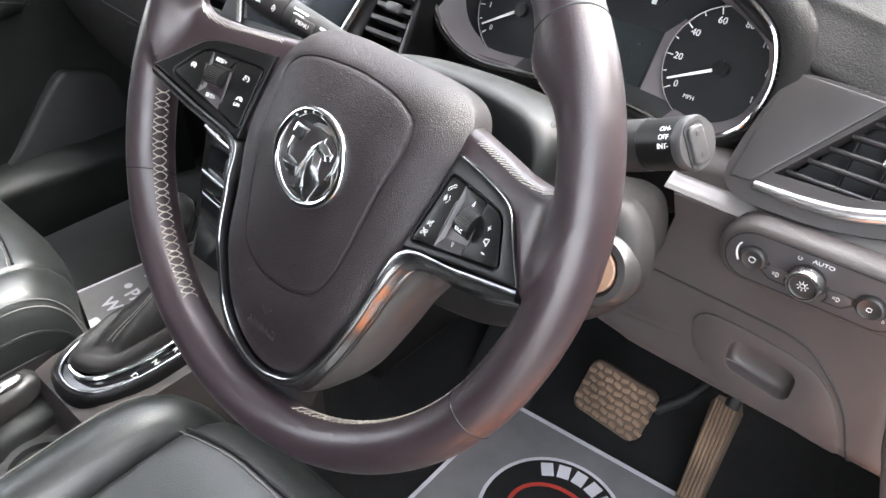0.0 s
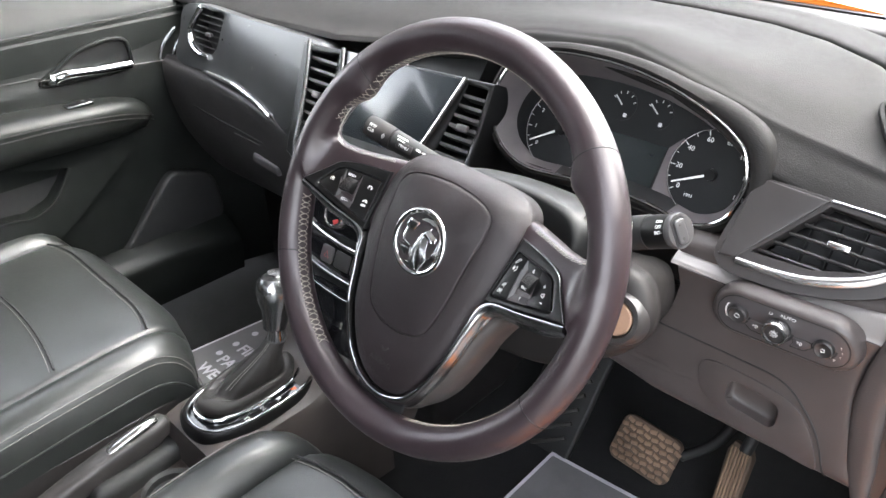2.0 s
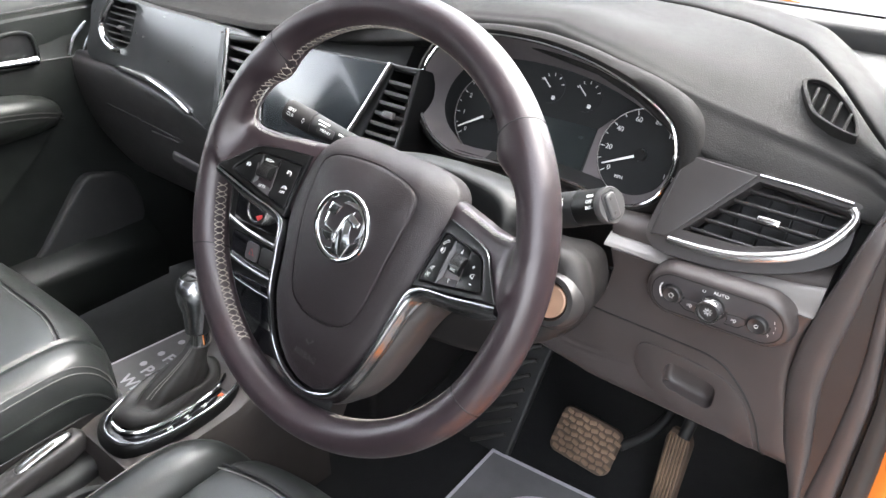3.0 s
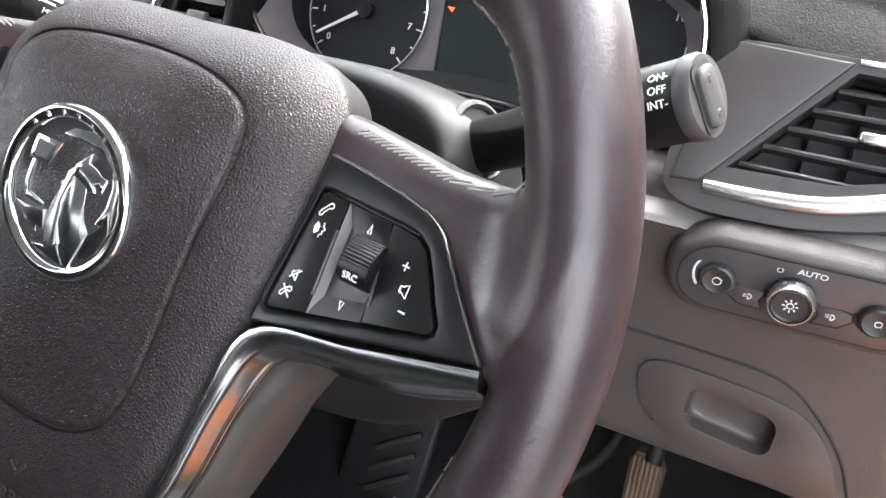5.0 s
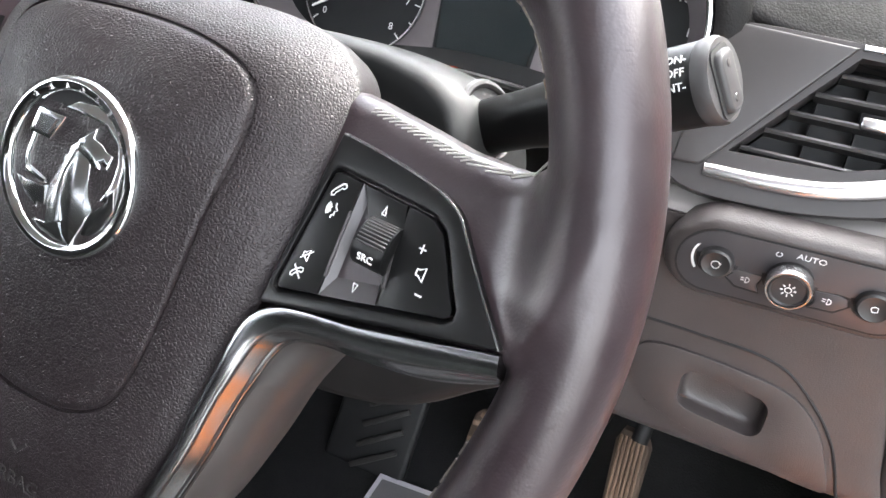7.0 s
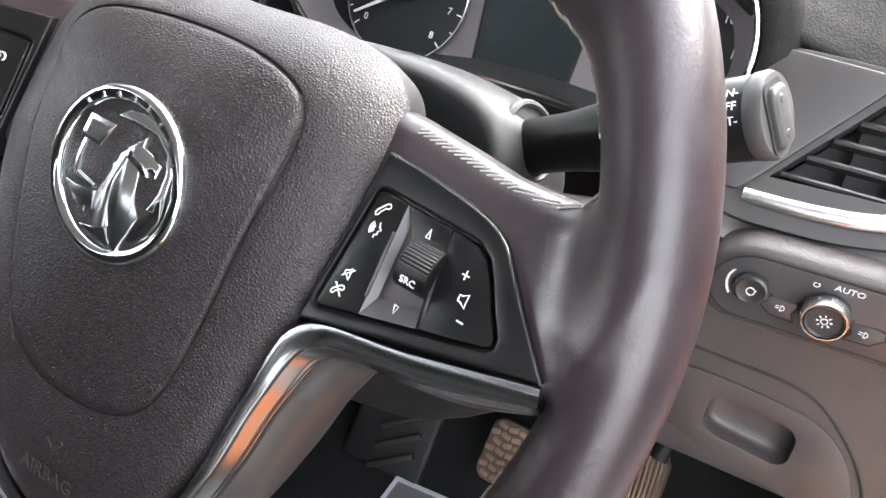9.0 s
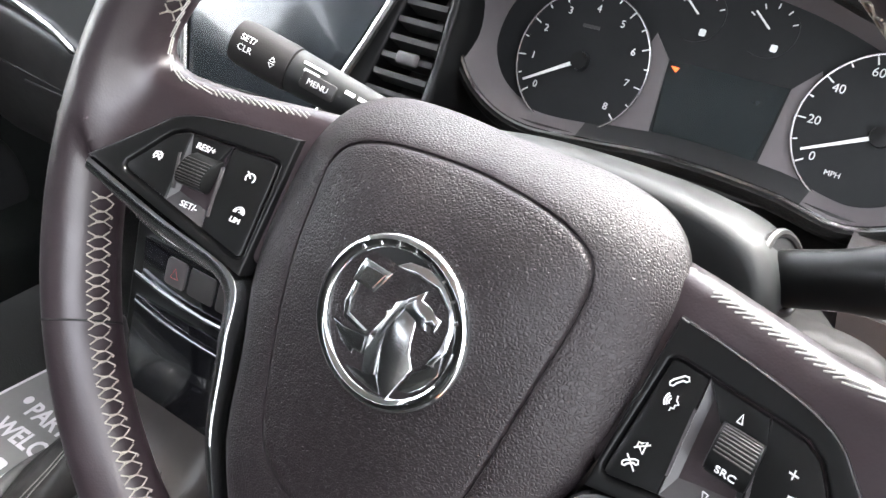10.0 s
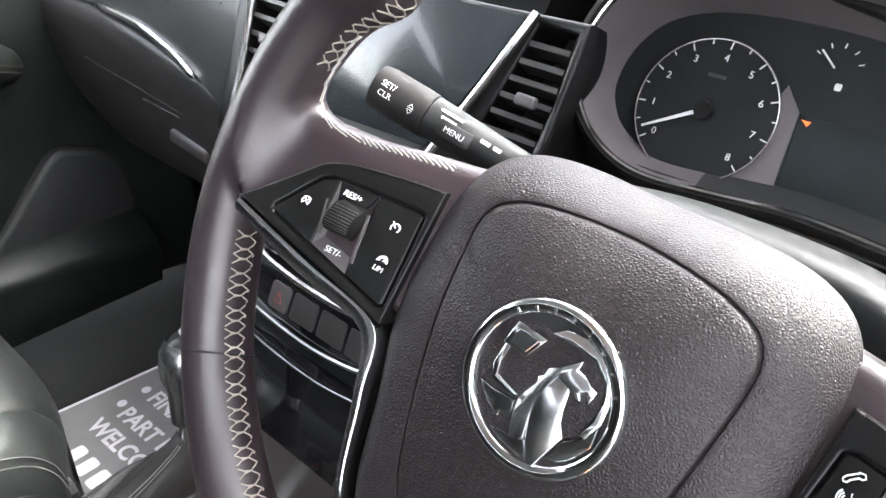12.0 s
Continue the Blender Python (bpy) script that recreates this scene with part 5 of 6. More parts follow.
# a fat roll lies in the ring, tucks under, and a creased cone rises from it to the collar
BOOT_ROWS = ((1.00, .602, 0), (1.07, .608, 0), (1.09, .615, 0), (1.04, .622, 0), (.94, .6255, 0), (.84, .6245, .02), (.77, .621, .06), (.74, .623, .12), (.73, .629, .18), (.70, .637, .28), (.63, .646, .42), (.54, .656, .58), (.46, .666, .74), (.41, .675, .88), (.40, .684, 1.0))
rings = []
for k, (f, z, sh) in enumerate(BOOT_ROWS):
    cone = min(1, sh * 4) * (1 - sh) * 1.3
    ring = []
    for i in range(72):
        a = 2 * math.pi * i / 72
        sag = .020 * math.sin(3 * a + .6) + .014 * math.sin(5 * a - 1.0 + k * .15)
        pleat = cone * (.11 * abs(math.sin(2.5 * a + .5 * sh)) ** .6 - .07 + .05 * math.sin(7 * a + 5 * sh))
        r = f * (1 + sag + pleat)
        lift = .0022 * math.sin(4 * a + 1.1) * (1 - sh) * (1 if 1 < k < 11 else 0)
        ring.append((CO[0] - .008 + .026 * sh + (.0365 * (1 - sh) + .036 * sh) * r * math.cos(a), CO[1] + .040 * sh + (.070 * (1 - sh) + .038 * sh) * r * math.sin(a), z + lift))
    rings.append(ring)
part("boot", loft(rings), BOOT, selector, "creased black leather boot", 60)
for da in (-1, 1):
    part("boot_stitching", tube([Vector(r[57 + da]) + Vector((.0004, -.0006, .0004)) for r in rings[8:]], .0005, 5), GREYSTITCH, selector)
KN = axes((-.344, .058, .678), (1.12, 0, .10), (-.02, 1.08, -.20))
part("collar", mapped(lathe([(0, 0), (.0125, 0), (.0130, .006), (.0115, .018), (.0125, .026), (0, .026)], 28), KN), CHROME, selector, "chrome collar")
rings = []
for z, a, b, dy in ((.020, .0125, .0135, 0), (.034, .0140, .0165, .001), (.050, .0165, .0210, .003), (.064, .0205, .0270, .005), (.077, .0225, .0295, .006), (.088, .0215, .0280, .006), (.096, .0165, .0220, .005), (.100, .007, .009, .005)):
    rings.append([KN @ Vector((a * math.cos(q), dy + b * math.sin(q), z)) for q in [2 * math.pi * i / 32 for i in range(32)]])
knobp = part("knob", loft(rings), BLACK, selector, "dark leather knob", 60)
part("knob_trim", loft([[KN @ Vector((sx * .4 + a * math.cos(q), -.004 + dy + b * math.sin(q), z)) for q in [math.pi + math.pi * i / 16 for i in range(17)]] for z, a, b, dy, sx in ((.022, .0130, .0140, 0, 0), (.050, .0170, .0180, .002, 0), (.064, .0210, .0240, .003, 0), (.077, .0229, .0263, .004, 0), (.088, .0219, .0250, .004, 0), (.096, .0172, .0195, .004, 0))], closed=False, caps=False), DARKCHROME, knobp, "silver facing of the knob", 60)
part("knob_cap", mapped(lathe([(0, .095), (.0140, .095), (.0135, .1005), (0, .1015)], 28), KN @ Matrix.Translation((0, .005, 0))), SATIN, knobp, "silver disc on the knob")

brake = thing("handbrake", (-.415, -.16, .53), "charcoal handbrake lever with silver release button", "handbrake")
rings = []
for y, zc, w, h in ((-.085, .588, .006, .006), (-.092, .586, .015, .014), (-.11, .582, .018, .018), (-.16, .576, .018, .019), (-.22, .566, .017, .018), (-.30, .548, .016, .016), (-.34, .54, .015, .015)):
    rings.append([(-.415 + w * math.copysign(abs(math.cos(q)) ** .7, math.cos(q)), y, zc + h * math.copysign(abs(math.sin(q)) ** .7, math.sin(q))) for q in [2 * math.pi * i / 28 for i in range(28)]])
part("lever", loft(rings), SMOOTH, brake, "smooth dark lever", 60)
rings = []
for y, zc, w, h in ((-.098, .599, .002, .002), (-.102, .600, .007, .006), (-.125, .5985, .0088, .007), (-.158, .592, .0088, .007), (-.170, .589, .007, .006), (-.174, .587, .002, .002)):
    rings.append([(-.413 + w * math.cos(q), y, zc + h * math.sin(q)) for q in [2 * math.pi * i / 20 for i in range(20)]])
part("release_button", loft(rings), SATIN, brake, "long silver release button", 60)
part("lever_gaiter", rbox((-.405, -.13, .535), (.05, .16, .06), .015), MATTE, brake)
cup = thing("cup_holder", (-.335, -.13, .55), "black cup holder well in the console", "cup holder")
part("well", lathe([(.034, .548), (.038, .556), (.036, .560), (.031, .556), (.028, .535), (0, .533)], 32, Matrix.Translation((-.328, -.135, 0))), MATTE, cup)

# ---- seats ----
def seat(cx, name, label):
    """A cushion of a front seat: insert, two side bolsters, front roll and seams."""
    s = thing("car_seat", (cx, -.25, .40), label, "car seat", "front seats")
    ys = [-.62, -.45, -.30, -.18, -.10, -.06, -.03, -.006, .014, .028, .034, .030]
    dz = [-.030, -.022, -.012, -.004, 0, .001, 0, -.006, -.020, -.042, -.068, -.10]
    def section(pts):
        rings = []
        for y, d in zip(ys, dz):
            rings.append([(cx + a, y + bow(a) * max(0, min(1, (y + .3) / .3)), .653 + b * (1 if y < 0 else 1) + d) for a, b in pts])
        return rings
    bow = lambda a: -.055 * max(0, (abs(a) - .10) / .17) ** 1.7
    def fine(pts, n=26):
        return [tuple(p) for p in curve(pts, n)]
    ins = fine([(-.188, -.022), (-.180, -.008), (-.165, -.001), (-.10, .002), (0, .003), (.10, .002), (.165, -.001), (.180, -.008), (.188, -.022)], 40) + [(.188, -.09), (-.188, -.09)]
    part("cushion_insert", loft(section(ins)), SEATSKIN, s, "smooth black leather insert", 60)
    for sd in (-1, 1):
        bl = fine([(sd * .183, -.030), (sd * .186, -.010), (sd * .196, .004), (sd * .212, .013), (sd * .232, .012), (sd * .249, .000), (sd * .257, -.022), (sd * .258, -.050)]) + [(sd * .250, -.10), (sd * .19, -.10)]
        b = part("bolster", loft(section(bl)), SEATSKIN, s, "raised black leather side bolster", 60)
        for off, h in ((.250, .0015), (.2535, -.0065)):
            line = [(cx + sd * off, y + bow(off) * max(0, min(1, (y + .3) / .3)), .653 + h + d) for y, d in list(zip(ys, dz))[:-1]]
            part("stitching", tube(curve(line, 90), .0007, 5), GREYSTITCH, b, "grey top stitching")
        line = [(cx + sd * .2578, y + bow(.258) * max(0, min(1, (y + .3) / .3)), .653 - .040 + d) for y, d in list(zip(ys, dz))[:-2]]
        part("piping", tube(curve(line, 60), .0022, 6), SEATSKIN, b)
        side = [(sd * .247, -.072), (sd * .254, -.080), (sd * .252, -.17), (sd * .235, -.20), (sd * .20, -.20), (sd * .20, -.072)]
        part("side_valance", loft([[(cx + a, y, .653 + b2 + .3 * d) for a, b2 in side] for y, d in list(zip(ys, dz))[:8]]), SMOOTH, s, "dark plastic seat side")
    for back, r, mat, words in ((-.150, .0018, MATTE, "cross_seam"), (-.156, .0007, GREYSTITCH, "stitching")):
        part(words, tube([(cx + a, back - .02 * (a / .18) ** 2, .6545 - .0025 * (abs(a) / .18) ** 4) for a in np.linspace(-.170, .170, 30)], r, 6), mat, s)
    for dy in (0, .006):
        line = [(cx + a, -.022 - dy + bow(a), .653 + .0032 - .004 * (abs(a) / .18) ** 4) for a in np.linspace(-.178, .178, 40)]
        part("front_seam" if not dy else "stitching", tube(line, .0016 if not dy else .0007, 6), MATTE if not dy else GREYSTITCH, s)
    part("base", rbox((cx, -.30, .46), (.42, .56, .14), .02), MATTE, s, "dark seat base")
    return s


seat(0.0, "driver_seat", "black leather driver's seat cushion with grey stitching")
seat(-.715, "passenger_seat", "black leather passenger seat cushion with raised bolsters")

# ---- passenger door ----
door = thing("passenger_door", (-1.0, 0, .45), "closed passenger door with dark padded armrest", "car door")
rings = []
for y in np.linspace(-.65, .42, 24):
    prof = [(-1.07, 1.05), (-1.03, 1.058), (-1.018, 1.045), (-.995, .996), (-.985, .984), (-.972, .978), (-.968, .955), (-.962, .915), (-.955, .900), (-.948, .885), (-.952, .80), (-.962, .70), (-.955, .60), (-.945, .50), (-.95, .42), (-1.05, .42)]
    rings.append([(a + (.03 * max(0, (y - .22) / .2) ** 2 if b < .95 else 0), y, b) for a, b in prof])
part("panel", loft(rings), DOORSKIN, door, "dark moulded door panel", 50)
part("belt_line", tube([(-.9735, y, .981) for y in np.linspace(-.65, .37, 12)], .0012, 6), SMOOTH, door, "thin dark belt line")
part("upper_trim", loft([[(-.9705 + q, y, z) for q, z in ((0, .972), (.005, .968), (.008, .93), (.006, .905), (0, .903))] for y in np.linspace(-.65, .34, 16)]), DOORSKIN, door, "brown-grey upper door trim")
REC = [tuple(p) for p in curve([(.045, .902), (.080, .925), (.120, .946), (.175, .955), (.205, .948), (.212, .925), (.205, .896), (.15, .893), (.09, .893)], 40, True)]
dm = lambda y, z, h: Vector((-.962 + h, y, z))
dh = part("handle_recess", mapped(prism(REC, .002, .0075, .002, 2), dm), BLACK, door, "dark handle recess")
part("handle_ring", tube([dm(a, b, .009) for a, b in offset(REC, .002)], .0035, 8, True), DOORSKIN, dh)
part("door_handle", tube([dm(*p) for p in curve([(.060, .903, .010), (.080, .912, .018), (.10, .9125, .022), (.15, .908, .022), (.202, .905, .020)], 24)], [.007, .008, .010, .012] + [.0085] * 20, 12), CHROME, dh, "polished pull handle")
rings = []
for y, zt, xo, h in ((-.62, .878, -.878, .070), (-.2, .876, -.880, .070), (.0, .872, -.882, .070), (.10, .864, -.886, .066), (.16, .854, -.894, .058), (.195, .842, -.908, .046), (.212, .829, -.925, .028), (.218, .819, -.94, .012)):
    rings.append([(x, y, z) for x, z in ((-.957, zt), (xo - .02, zt), (xo - .006, zt - .004), (xo, zt - .014), (xo - .001, zt - h * .6), (xo - .012, zt - h), (-.957, zt - h - .01))])
arm = part("armrest", loft(rings), DOORPAD, door, "padded black leather armrest", 60)
for dzs in (.016, .024):
    part("stitching", tube(curve([(x + .0012, y, z - dzs) for x, y, z in ((-.878, -.62, .878), (-.880, -.2, .876), (-.882, 0, .872), (-.886, .10, .862), (-.894, .16, .850), (-.909, .196, .836), (-.926, .213, .826))], 50), .0009, 5), SMOOTH, arm)
for k, pts in enumerate((((-.952, .262, .897), (-.950, .275, .925), (-.950, .305, .950)), ((-.946, .285, .897), (-.943, .297, .920), (-.940, .322, .945)))):
    part("corner_trim", tube(curve(pts, 16), [.001] + [.0035] * 14 + [.001], 8), DARKCHROME, door, "bright curved corner trim")
part("window_switch", rbox((-.915, .085, .868), (.022, .045, .006), .002), GLOSS, arm, "small window switch")
HOUSE = [(-.62, .83), (-.05, .83), (.13, .825), (.185, .815), (.199, .800), (.150, .750), (.092, .702), (.040, .664), (-.004, .637), (-.10, .600), (-.62, .57)]
POCKET = [(.044, .7596), (.0255, .731), (.0, .705), (-.040, .6915), (-.0924, .699), (-.32, .705), (-.32, .800), (-.065, .7885), (-.011, .774)]
dp = part("door_pull", mapped(prism(HOUSE, -.01, .036, .010, 4, [POCKET]), dm), DOORSKIN, door, "dark lower armrest housing with an open pocket", 50)
part("pocket_back", mapped(prism([(.06, .77), (.06, .68), (-.33, .68), (-.33, .81)], -.004, .004), dm), MATTE, dp)
part("pocket_lip", tube([dm(y, z, .036) for y, z in curve(POCKET[:6], 40)], .0030, 8), DOORSKIN, dp, "rounded lip of the pocket")
part("trim_seam", tube([(-.9475 if y < .22 else -.9475 + .02 * (y - .22), y, z) for y, z in curve([(-.62, .945), (-.0125, .919), (.0525, .9102), (.2004, .9013), (.30, .894)], 40)], .0012, 6), SMOOTH, door, "pale seam along the door")
part("speaker", mapped(prism([tuple(p) for p in curve([(.09, .53), (.1275, .574), (.153, .601), (.195, .646), (.228, .674), (.26, .672), (.32, .64), (.33, .52), (.24, .44), (.14, .46)], 60, True)], 0, .020, .010, 4), lambda y, z, h: Vector((-.962 + h, y, z))), MATTE, door, "rounded speaker cover")
part("door_pocket", loft([[(-.96, y, .56), (-.895, y, .55 - .02 * q), (-.885, y, .53 - .02 * q), (-.90, y, .43), (-.96, y, .43)] for y, q in ((-.6, 0), (.0, 0), (.2, .6), (.33, 1.6))]), DOORSKIN, door, "dark door pocket", 50)
pane = part("window_pane", loft([[(-1.04, -.56, 1.05), (-1.044, -.56, 1.05), (-.944, -.56, 1.42), (-.94, -.56, 1.42)], [(-1.04, .38, 1.05), (-1.044, .38, 1.05), (-.944, .10, 1.42), (-.94, .10, 1.42)]]), GLASS, door, "clear side window")
pane.visible_shadow = False

# ---- pillar, sill and door opening on the driver's side ----
jamb = thing("door_frame", (.36, .25, .5), "door opening with brown-grey trim, rubber seal and orange body", "door frame")
LEVELS = [.40, .72, .78, .82, .85, .885, .915, .985, 1.02, 1.12]
EDGES = [  # how far out each border of the bands lies at those heights
    [.342, .328, .308, .3005, .2965, .2985, .303, .319, .328, .357],
    [.352, .3365, .333, .327, .3245, .3255, .3295, .335, .338, .365],
    [.354, .339, .344, .346, .347, .347, .345, .3395, .3405, .368],
    [.366, .363, .363, .3635, .3635, .360, .356, .348, .348, .374],
    [.390, .386, .3855, .384, .383, .381, .377, .367, .366, .388]]


def band(i, j, prof, gap=0.0):
    """An upright moulding between two borders: prof gives (share of the width, height towards the driver)."""
    rings = []
    for z in np.linspace(.40, 1.12, 60):
        x0, x1 = (float(np.interp(z, LEVELS, EDGES[q])) for q in (i, j))
        y = .243 + .5 * max(0, z - 1.0)
        rings.append([(x0 + gap, y + .09, z)] + [(x0 + gap + (x1 - x0 - 2 * gap) * f, y - h, z) for f, h in prof] + [(x1 - gap, y + .09, z)])
    return loft(rings)


part("pillar_trim", band(0, 1, ((0, -.006), (.01, .0), (.04, .0012), (.20, .0022), (.5, .0030), (.75, .0026), (.93, .0012), (1, -.002))), PANEL, jamb, "brown-grey plastic pillar trim", 60)
part("trim_web", band(1, 2, ((0, -.002), (.5, -.0025), (1, -.003)), -.002), SMOOTH, jamb, "flat darker web beside the trim", 40)
part("door_seal", band(2, 3, ((0, -.004), (.06, -.0005), (.2, .0006), (.5, .0010), (.8, .0006), (.95, -.0008), (1, -.004))), PANEL, jamb, "wide brown-grey rubber door seal", 60)
part("seal_gap", band(3, 4, ((0, -.014), (1, -.014)), -.002), MATTE, jamb, "thin dark gap", 60)
part("body_flange", band(3, 4, ((.13, -.010), (.18, -.003), (.45, -.001), (.8, -.002), (.95, -.006), (1, -.012))), RUBBER, jamb, "grey rubber body flange", 60)
rings = []
for z in np.linspace(.33, 1.12, 24):
    x = float(np.interp(z, LEVELS, EDGES[4]))
    rings.append([(x - .004, .33, z), (x - .003, .258, z), (x + .004, .256, z), (x + .05, .262, z), (x + .13, .280, z), (x + .16, .31, z), (x + .17, .40, z)])
part("body_side", loft(rings), ORANGE, jamb, "orange painted body side", 60)
# unseen sill, added so the wheel trim reflects orange
part("sill", loft([[(.345, y, .40), (.35, y, .425), (.375, y, .432), (.40, y, .425), (.50, y, .40), (.54, y, .36), (.54, y, .22), (.345, y, .22)] for y in np.linspace(-1.3, .26, 12)]), ORANGE, jamb, "unseen orange sill added for its reflection in the wheel trim", 50)
hinge = part("door_hinge", rbox((.402, .252, .849), (.026, .030, .024), .006), RUBBER, jamb, "dark door check bolt")
part("bolt", lathe([(0, 0), (.007, 0), (.006, .006), (0, .007)], 6, axes((.402, .2375, .849), (1, 0, 0), (0, 0, 1))), SMOOTH, hinge)
part("edge_line", tube(curve([(.3335, .250, 1.03), (.3225, .2425, .985), (.3055, .2425, .915), (.3015, .2425, .890)], 24), .0009, 6), SATIN, jamb, "thin bright edge line")

# ---- floor, pedals and mats ----
rings = []
for x in np.linspace(-1.05, .46, 8):
    rings.append([(x, y, z) for y, z in ((-1.3, .36), (.45, .372), (.60, .44), (.80, .66), (.90, .80), (.94, .80), (.84, .60), (.62, .38), (.46, .33), (-1.3, .32))])
tagged(part("floor", loft(rings), CARPET, sharp=50), "black carpeted car floor", "floor", kind="structure")

rest = thing("footrest", (-.15, .47, .39), "black ribbed footrest on the carpet", "footrest")
FR = axes((-.135, .475, .47), (1, 0, 0), (0, .62, .78))
part("plate", mapped(rbox((0, 0, -.004), (.11, .26, .016), .006), FR), MATTE, rest)
for k in range(9):
    part("rib", mapped(rbox((.012, -.11 + .026 * k, .006), (.064, .007, .009), .002, 2, Matrix.Rotation(radians(34), 4, "Z")), FR), RUBBER, rest)

pedal = thing("brake_pedal", (.04, .43, .46), "wide brake pedal with dusty tan ribbed rubber pad", "pedal")
BP = axes((.036, .425, .463), (.996, -.04, -.02), (0, .62, .78))
part("pad", mapped(prism(rounded(.098, .074, .014, 5), -.010, .004, .004, 3), BP), TANDARK, pedal, "dusty tan rubber pad")
for j in range(7):
    for i in range(7 + j % 2):
        part("rubber_rib", mapped(rbox((-.0390 - .0058 * (j % 2 - .5) + .0128 * i, -.0288 + .0096 * j, .0050), (.0112, .0066, .0036), .0018, 2, Matrix.Rotation(radians(14 if (i + j) % 2 else -14), 4, "Z")), BP), PEDALRUB, pedal)
part("arm", tube(curve([(.085, .44, .47), (.12, .50, .49), (.135, .56, .58), (.12, .60, .75)], 20), .008, 10), MATTE, pedal, "black pedal arm")
acc = thing("accelerator_pedal", (.17, .44, .41), "narrow accelerator pedal with ribbed tan rubber", "pedal")
AP = axes((.165, .425, .468), (.985, -.10, .10), (-.05, .42, .90))
part("pad", mapped(prism([(-.015, -.075), (.015, -.075), (.019, .06), (.012, .075), (-.012, .075), (-.018, .06)], -.010, .003, .003, 3), AP), TANDARK, acc)
for i in range(6):
    part("rubber_rib", mapped(rbox((-.0120 + .0048 * i, 0, .0040), (.0034, .138, .003), .001, 1), AP), PEDALRUB, acc)
part("arm", tube(curve([(.168, .45, .53), (.172, .50, .60), (.175, .56, .70)], 12), .009, 10), MATTE, acc, "black pedal arm")


def mat_thing(name, corners, z, label):
    t = thing(name, (*corners[0], z), label, "paper mat")
    part("sheet", prism(corners, z, z + .0012), WHITEMAT, t, "white edged sheet")
    cx, cy = np.mean([c[0] for c in corners]), np.mean([c[1] for c in corners])
    n = len(corners)
    innerc = [(c[0] + (cx - c[0]) * .035, c[1] + (cy - c[1]) * .035) for c in corners]
    part("grey_field", prism(innerc, z + .0012, z + .0016), MAT, t, "grey printed field")
    return t


dm_ = mat_thing("driver_paper_mat", [(-.108, .395), (.235, .425), (.245, .02), (-.100, -.01)], .3755, "grey paper floor mat with round printed badge")
m = Matrix.Translation((.050, .275, .3772)) @ Matrix.Rotation(radians(4), 4, "Z")
part("badge_ring", mapped(prism(disc(.094, 56), 0, .0003), m), WHITEMAT, dm_)
part("badge_field", mapped(prism(disc(.089, 56), .0003, .0006), m), MATTE, dm_)
part("badge_core", mapped(prism(disc(.060, 48, 0, 0, .050), .0006, .0009), m), REDMAT, dm_, "red printed oval")
part("badge_core_field", mapped(prism(disc(.054, 48, 0, 0, .044), .0009, .0012), m), MATTE, dm_)
for k in range(5):
    a = radians(124 - 17 * k)
    part("badge_bar", mapped(rbox((0, 0, .0008), (.016, .020, .0006), 0), m @ Matrix.Rotation(a - math.pi / 2, 4, "Z") @ Matrix.Translation((0, .074, 0))), WHITEMAT, dm_)
pm = mat_thing("passenger_paper_mat", [(-.766, .345), (-.47, .33), (-.47, -.02), (-.805, -.02)], .3755, "grey paper floor mat with white printed words")
P0 = Matrix.Translation((0, 0, .3775))
for w, x, y, sz in (("FINANCE", -.724, .198, .034), ("PART EX", -.726, .153, .034), ("WELCOME", -.738, .115, .034)):
    letters = lettering(w, sz, .0001, .0009)
    part("print", mapped(letters, P0 @ Matrix.Translation((x - min(v.co.x for v in letters.verts), y, 0)) @ Matrix.Rotation(radians(2), 4, "Z")), WHITEMAT, pm, "white printed word")
    part("bullet", mapped(prism(disc(.007, 16), 0, .0002), P0 @ Matrix.Translation((-.742, y + .043, 0))), WHITEMAT, pm)
for k in range(6):
    part("print_bar", mapped(prism(rounded(.020, .030, .005, 3), 0, .0002), P0 @ Matrix.Translation((-.700 + .030 * k, .068, 0))), WHITEMAT, pm)

# ---- shell of the car and what lies outside ----
roof = loft([[(x, y, z + .04 * (1 - ((x + .36) / .7) ** 2)) for x in np.linspace(-.98, .30, 16)] + [(x, y, z + .10) for x in np.linspace(.30, -.98, 16)] for y, z in ((.12, 1.44), (-.2, 1.50), (-.8, 1.50), (-1.3, 1.42))])
tagged(part("ceiling", roof, LINER), "pale grey headlining", "ceiling", kind="structure")
# rear and rear side walls are unseen; their heights set the light let in
tagged(part("wall_rear", rbox((-.36, -1.32, .88), (1.5, .06, 1.10), .01), MATTE), "unseen dark wall closing the cabin's rear against sky light", "wall", kind="structure")
for nm, x, y0, y1, zt, words in (("wall_left", -1.035, .40, .96, 1.0, "dark footwell side beside the passenger door"), ("wall_right", .385, .275, .96, .98, "dark footwell side on the driver's side"), ("wall_left_rear", -1.03, -1.3, -.56, 1.46, "unseen dark wall added to block light from the left rear"), ("wall_right_rear", .43, -1.3, -.62, .97, "unseen dark wall added for the rear door, open above for light")):
    tagged(part(nm, rbox((x, (y0 + y1) / 2, (.33 + zt) / 2), (.05, y1 - y0, zt - .33), .008), MATTE), words, "wall", kind="structure")
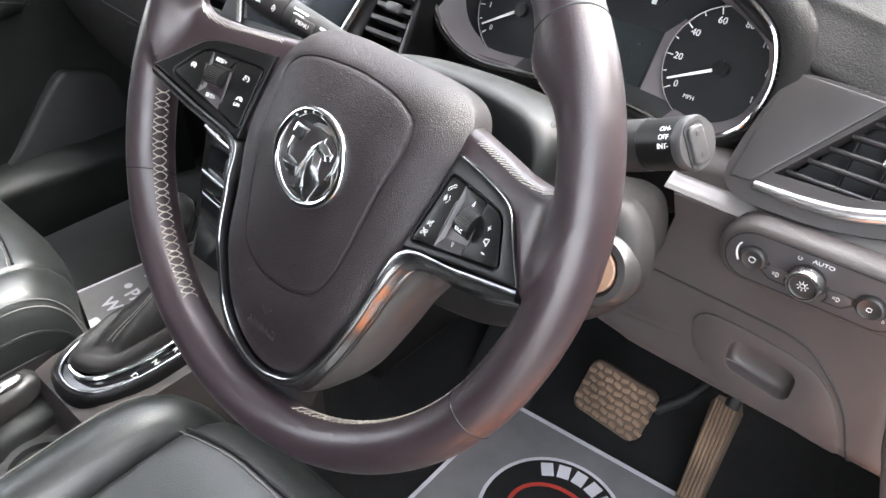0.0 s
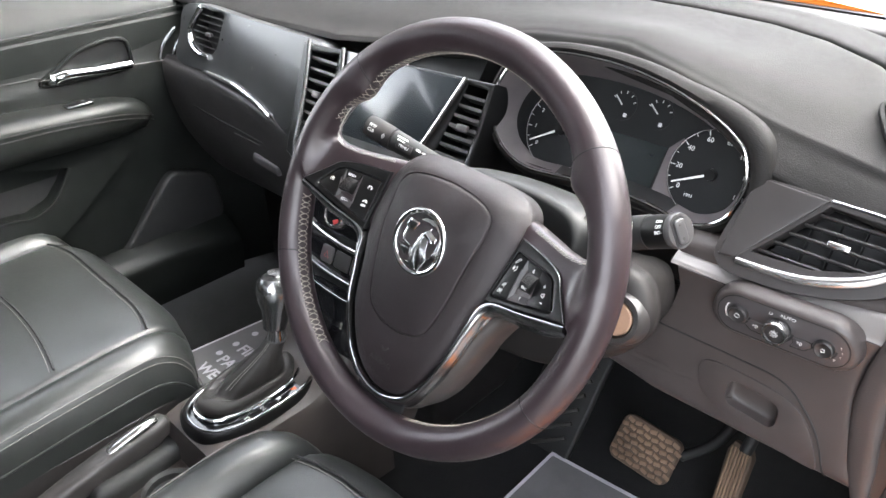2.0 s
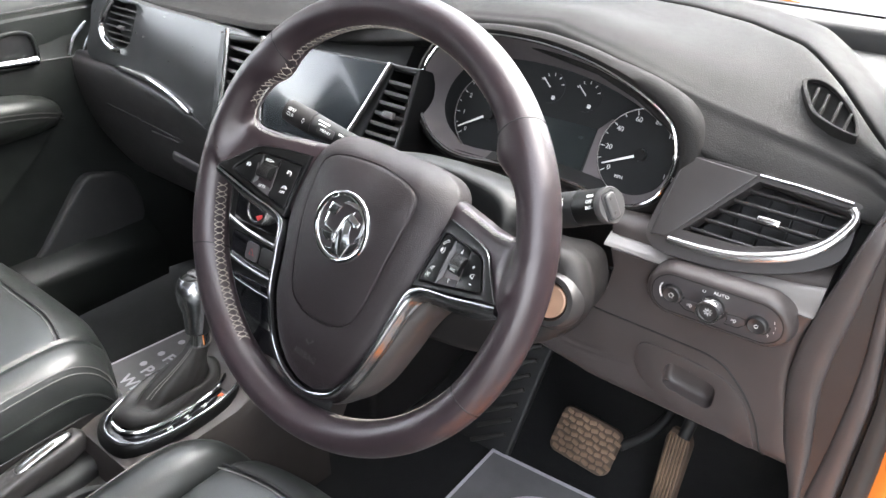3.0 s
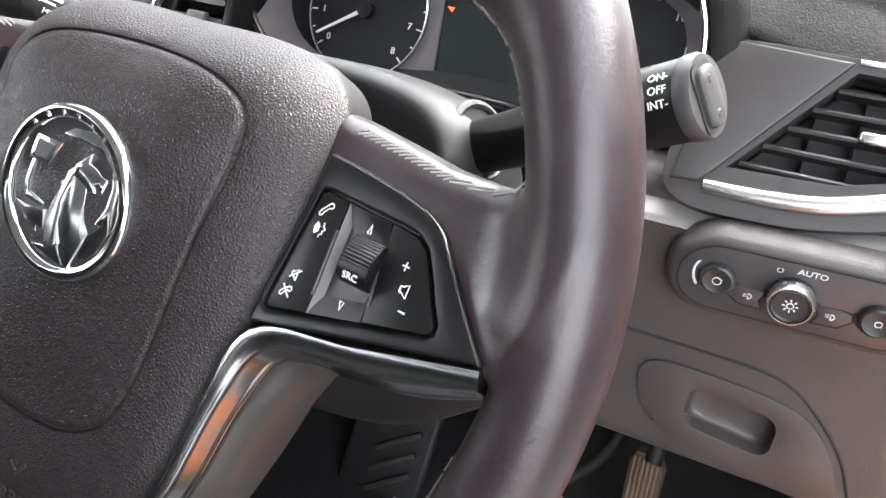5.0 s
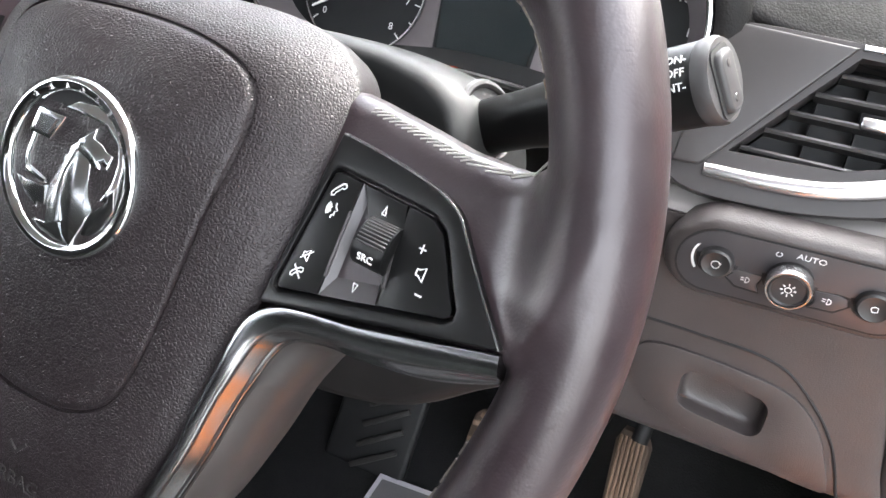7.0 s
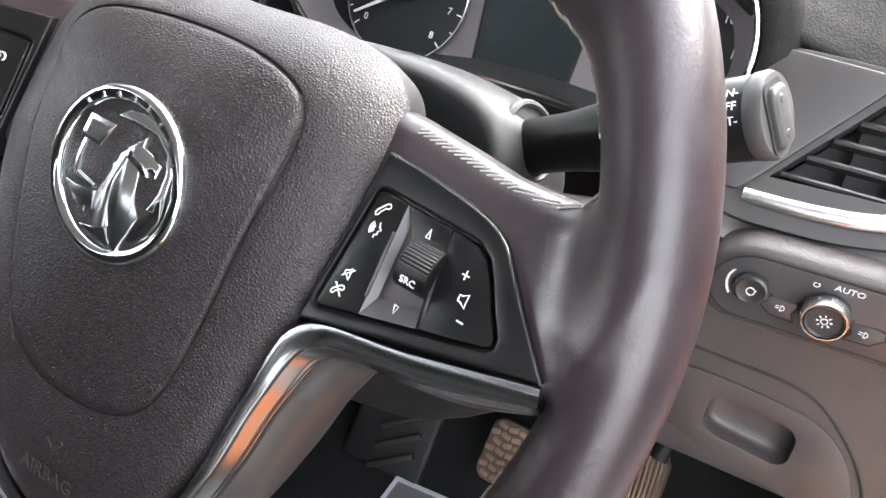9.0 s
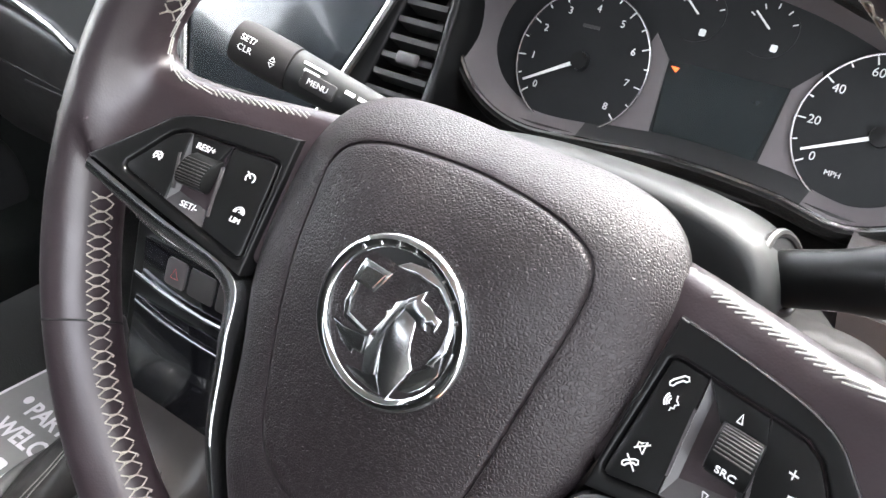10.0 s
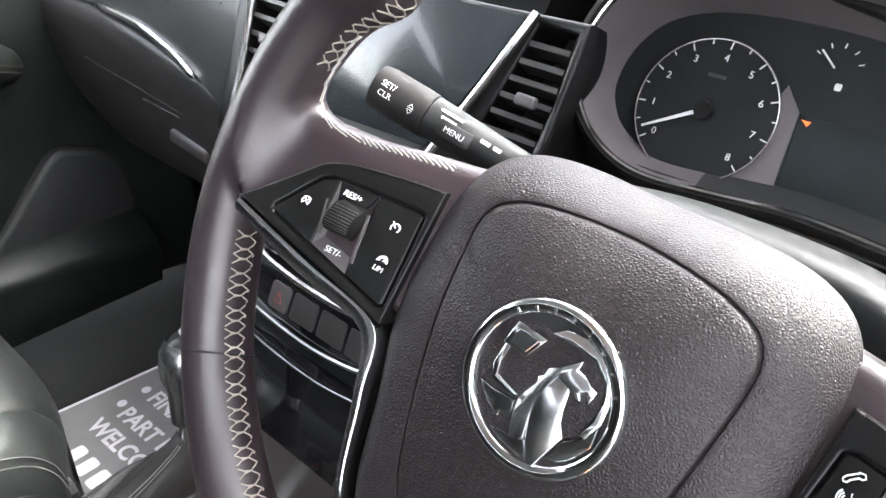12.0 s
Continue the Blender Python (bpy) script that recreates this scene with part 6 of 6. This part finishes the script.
tagged(part("wall_bulkhead", rbox((-.30, .95, .65), (1.6, .06, .72), .01), MATTE), "dark bulkhead behind the dashboard", "wall", kind="structure")
for s, x0, x1 in ((1, .375, .30), (-1, -1.02, -.94)):
    tagged(part("pillar_trim_left" if s < 0 else "pillar_trim_right", loft([[Vector((x0, .62, 1.02)) + Vector(o) for o in ((-.03, 0, 0), (.03, 0, 0), (.03, .05, 0), (-.03, .05, 0))], [Vector((x1, .10, 1.46)) + Vector(o) for o in ((-.03, 0, 0), (.03, 0, 0), (.03, .05, 0), (-.03, .05, 0))]]), LINER), "grey windscreen pillar", "pillar", kind="structure")
tagged(part("trim_scuttle", rbox((-.33, .905, .985), (1.32, .10, .05), .01), MATTE), "black band below the windscreen", "trim", kind="structure")
screen_glass = part("window_1", loft([[(-1.0, .90, 1.045), (.36, .90, 1.045), (.36, .906, 1.045), (-1.0, .906, 1.045)], [(-.93, .10, 1.475), (.28, .10, 1.475), (.28, .106, 1.478), (-.93, .106, 1.478)]]), GLASS)
tagged(screen_glass, "clear raked windscreen", "windscreen", kind="structure").visible_shadow = False
bonnet = thing("bonnet", (-.33, 1.3, .9), "orange painted bonnet beyond the windscreen", "car bonnet")
part("skin", loft([[(x, y, z - .06 * ((x + .33) / .7) ** 2) for x in np.linspace(-1.05, .42, 20)] + [(x, y, z - .12) for x in np.linspace(.42, -1.05, 20)] for y, z in ((.96, 1.03), (1.1, 1.045), (1.4, 1.02), (1.75, .95), (1.9, .85))]), ORANGE, bonnet, "orange skin", 60)
# assumed wall, added to darken the passenger window and cut light from the left
tagged(part("backdrop", rbox((-3.2, 4.5, 1.5), (.2, 9, 3.2), 0), DARKWALL), "assumed grey-green wall, added to darken the side window", "wall", kind="structure")
# unseen wall, added only to block low side light from the passenger door
tagged(part("backdrop_blocker_right", rbox((1.9, 1.1, 1.1), (.2, 3.9, 2.2), 0), DARKWALL), "unseen wall added to keep side light off the passenger door", "wall", kind="structure")
# assumed dark wall, added to hide bright ground and low sky ahead
tagged(part("backdrop_front", rbox((-.4, 4.6, .78), (5.4, .2, 1.6), 0), DARKWALL), "assumed low wall ahead, added to darken bonnet and dash top", "wall", kind="structure")
tagged(part("ground", rbox((0, 0, -.05), (400, 400, .1), 0), ASPHALT), "grey yard ground", "ground", kind="structure")
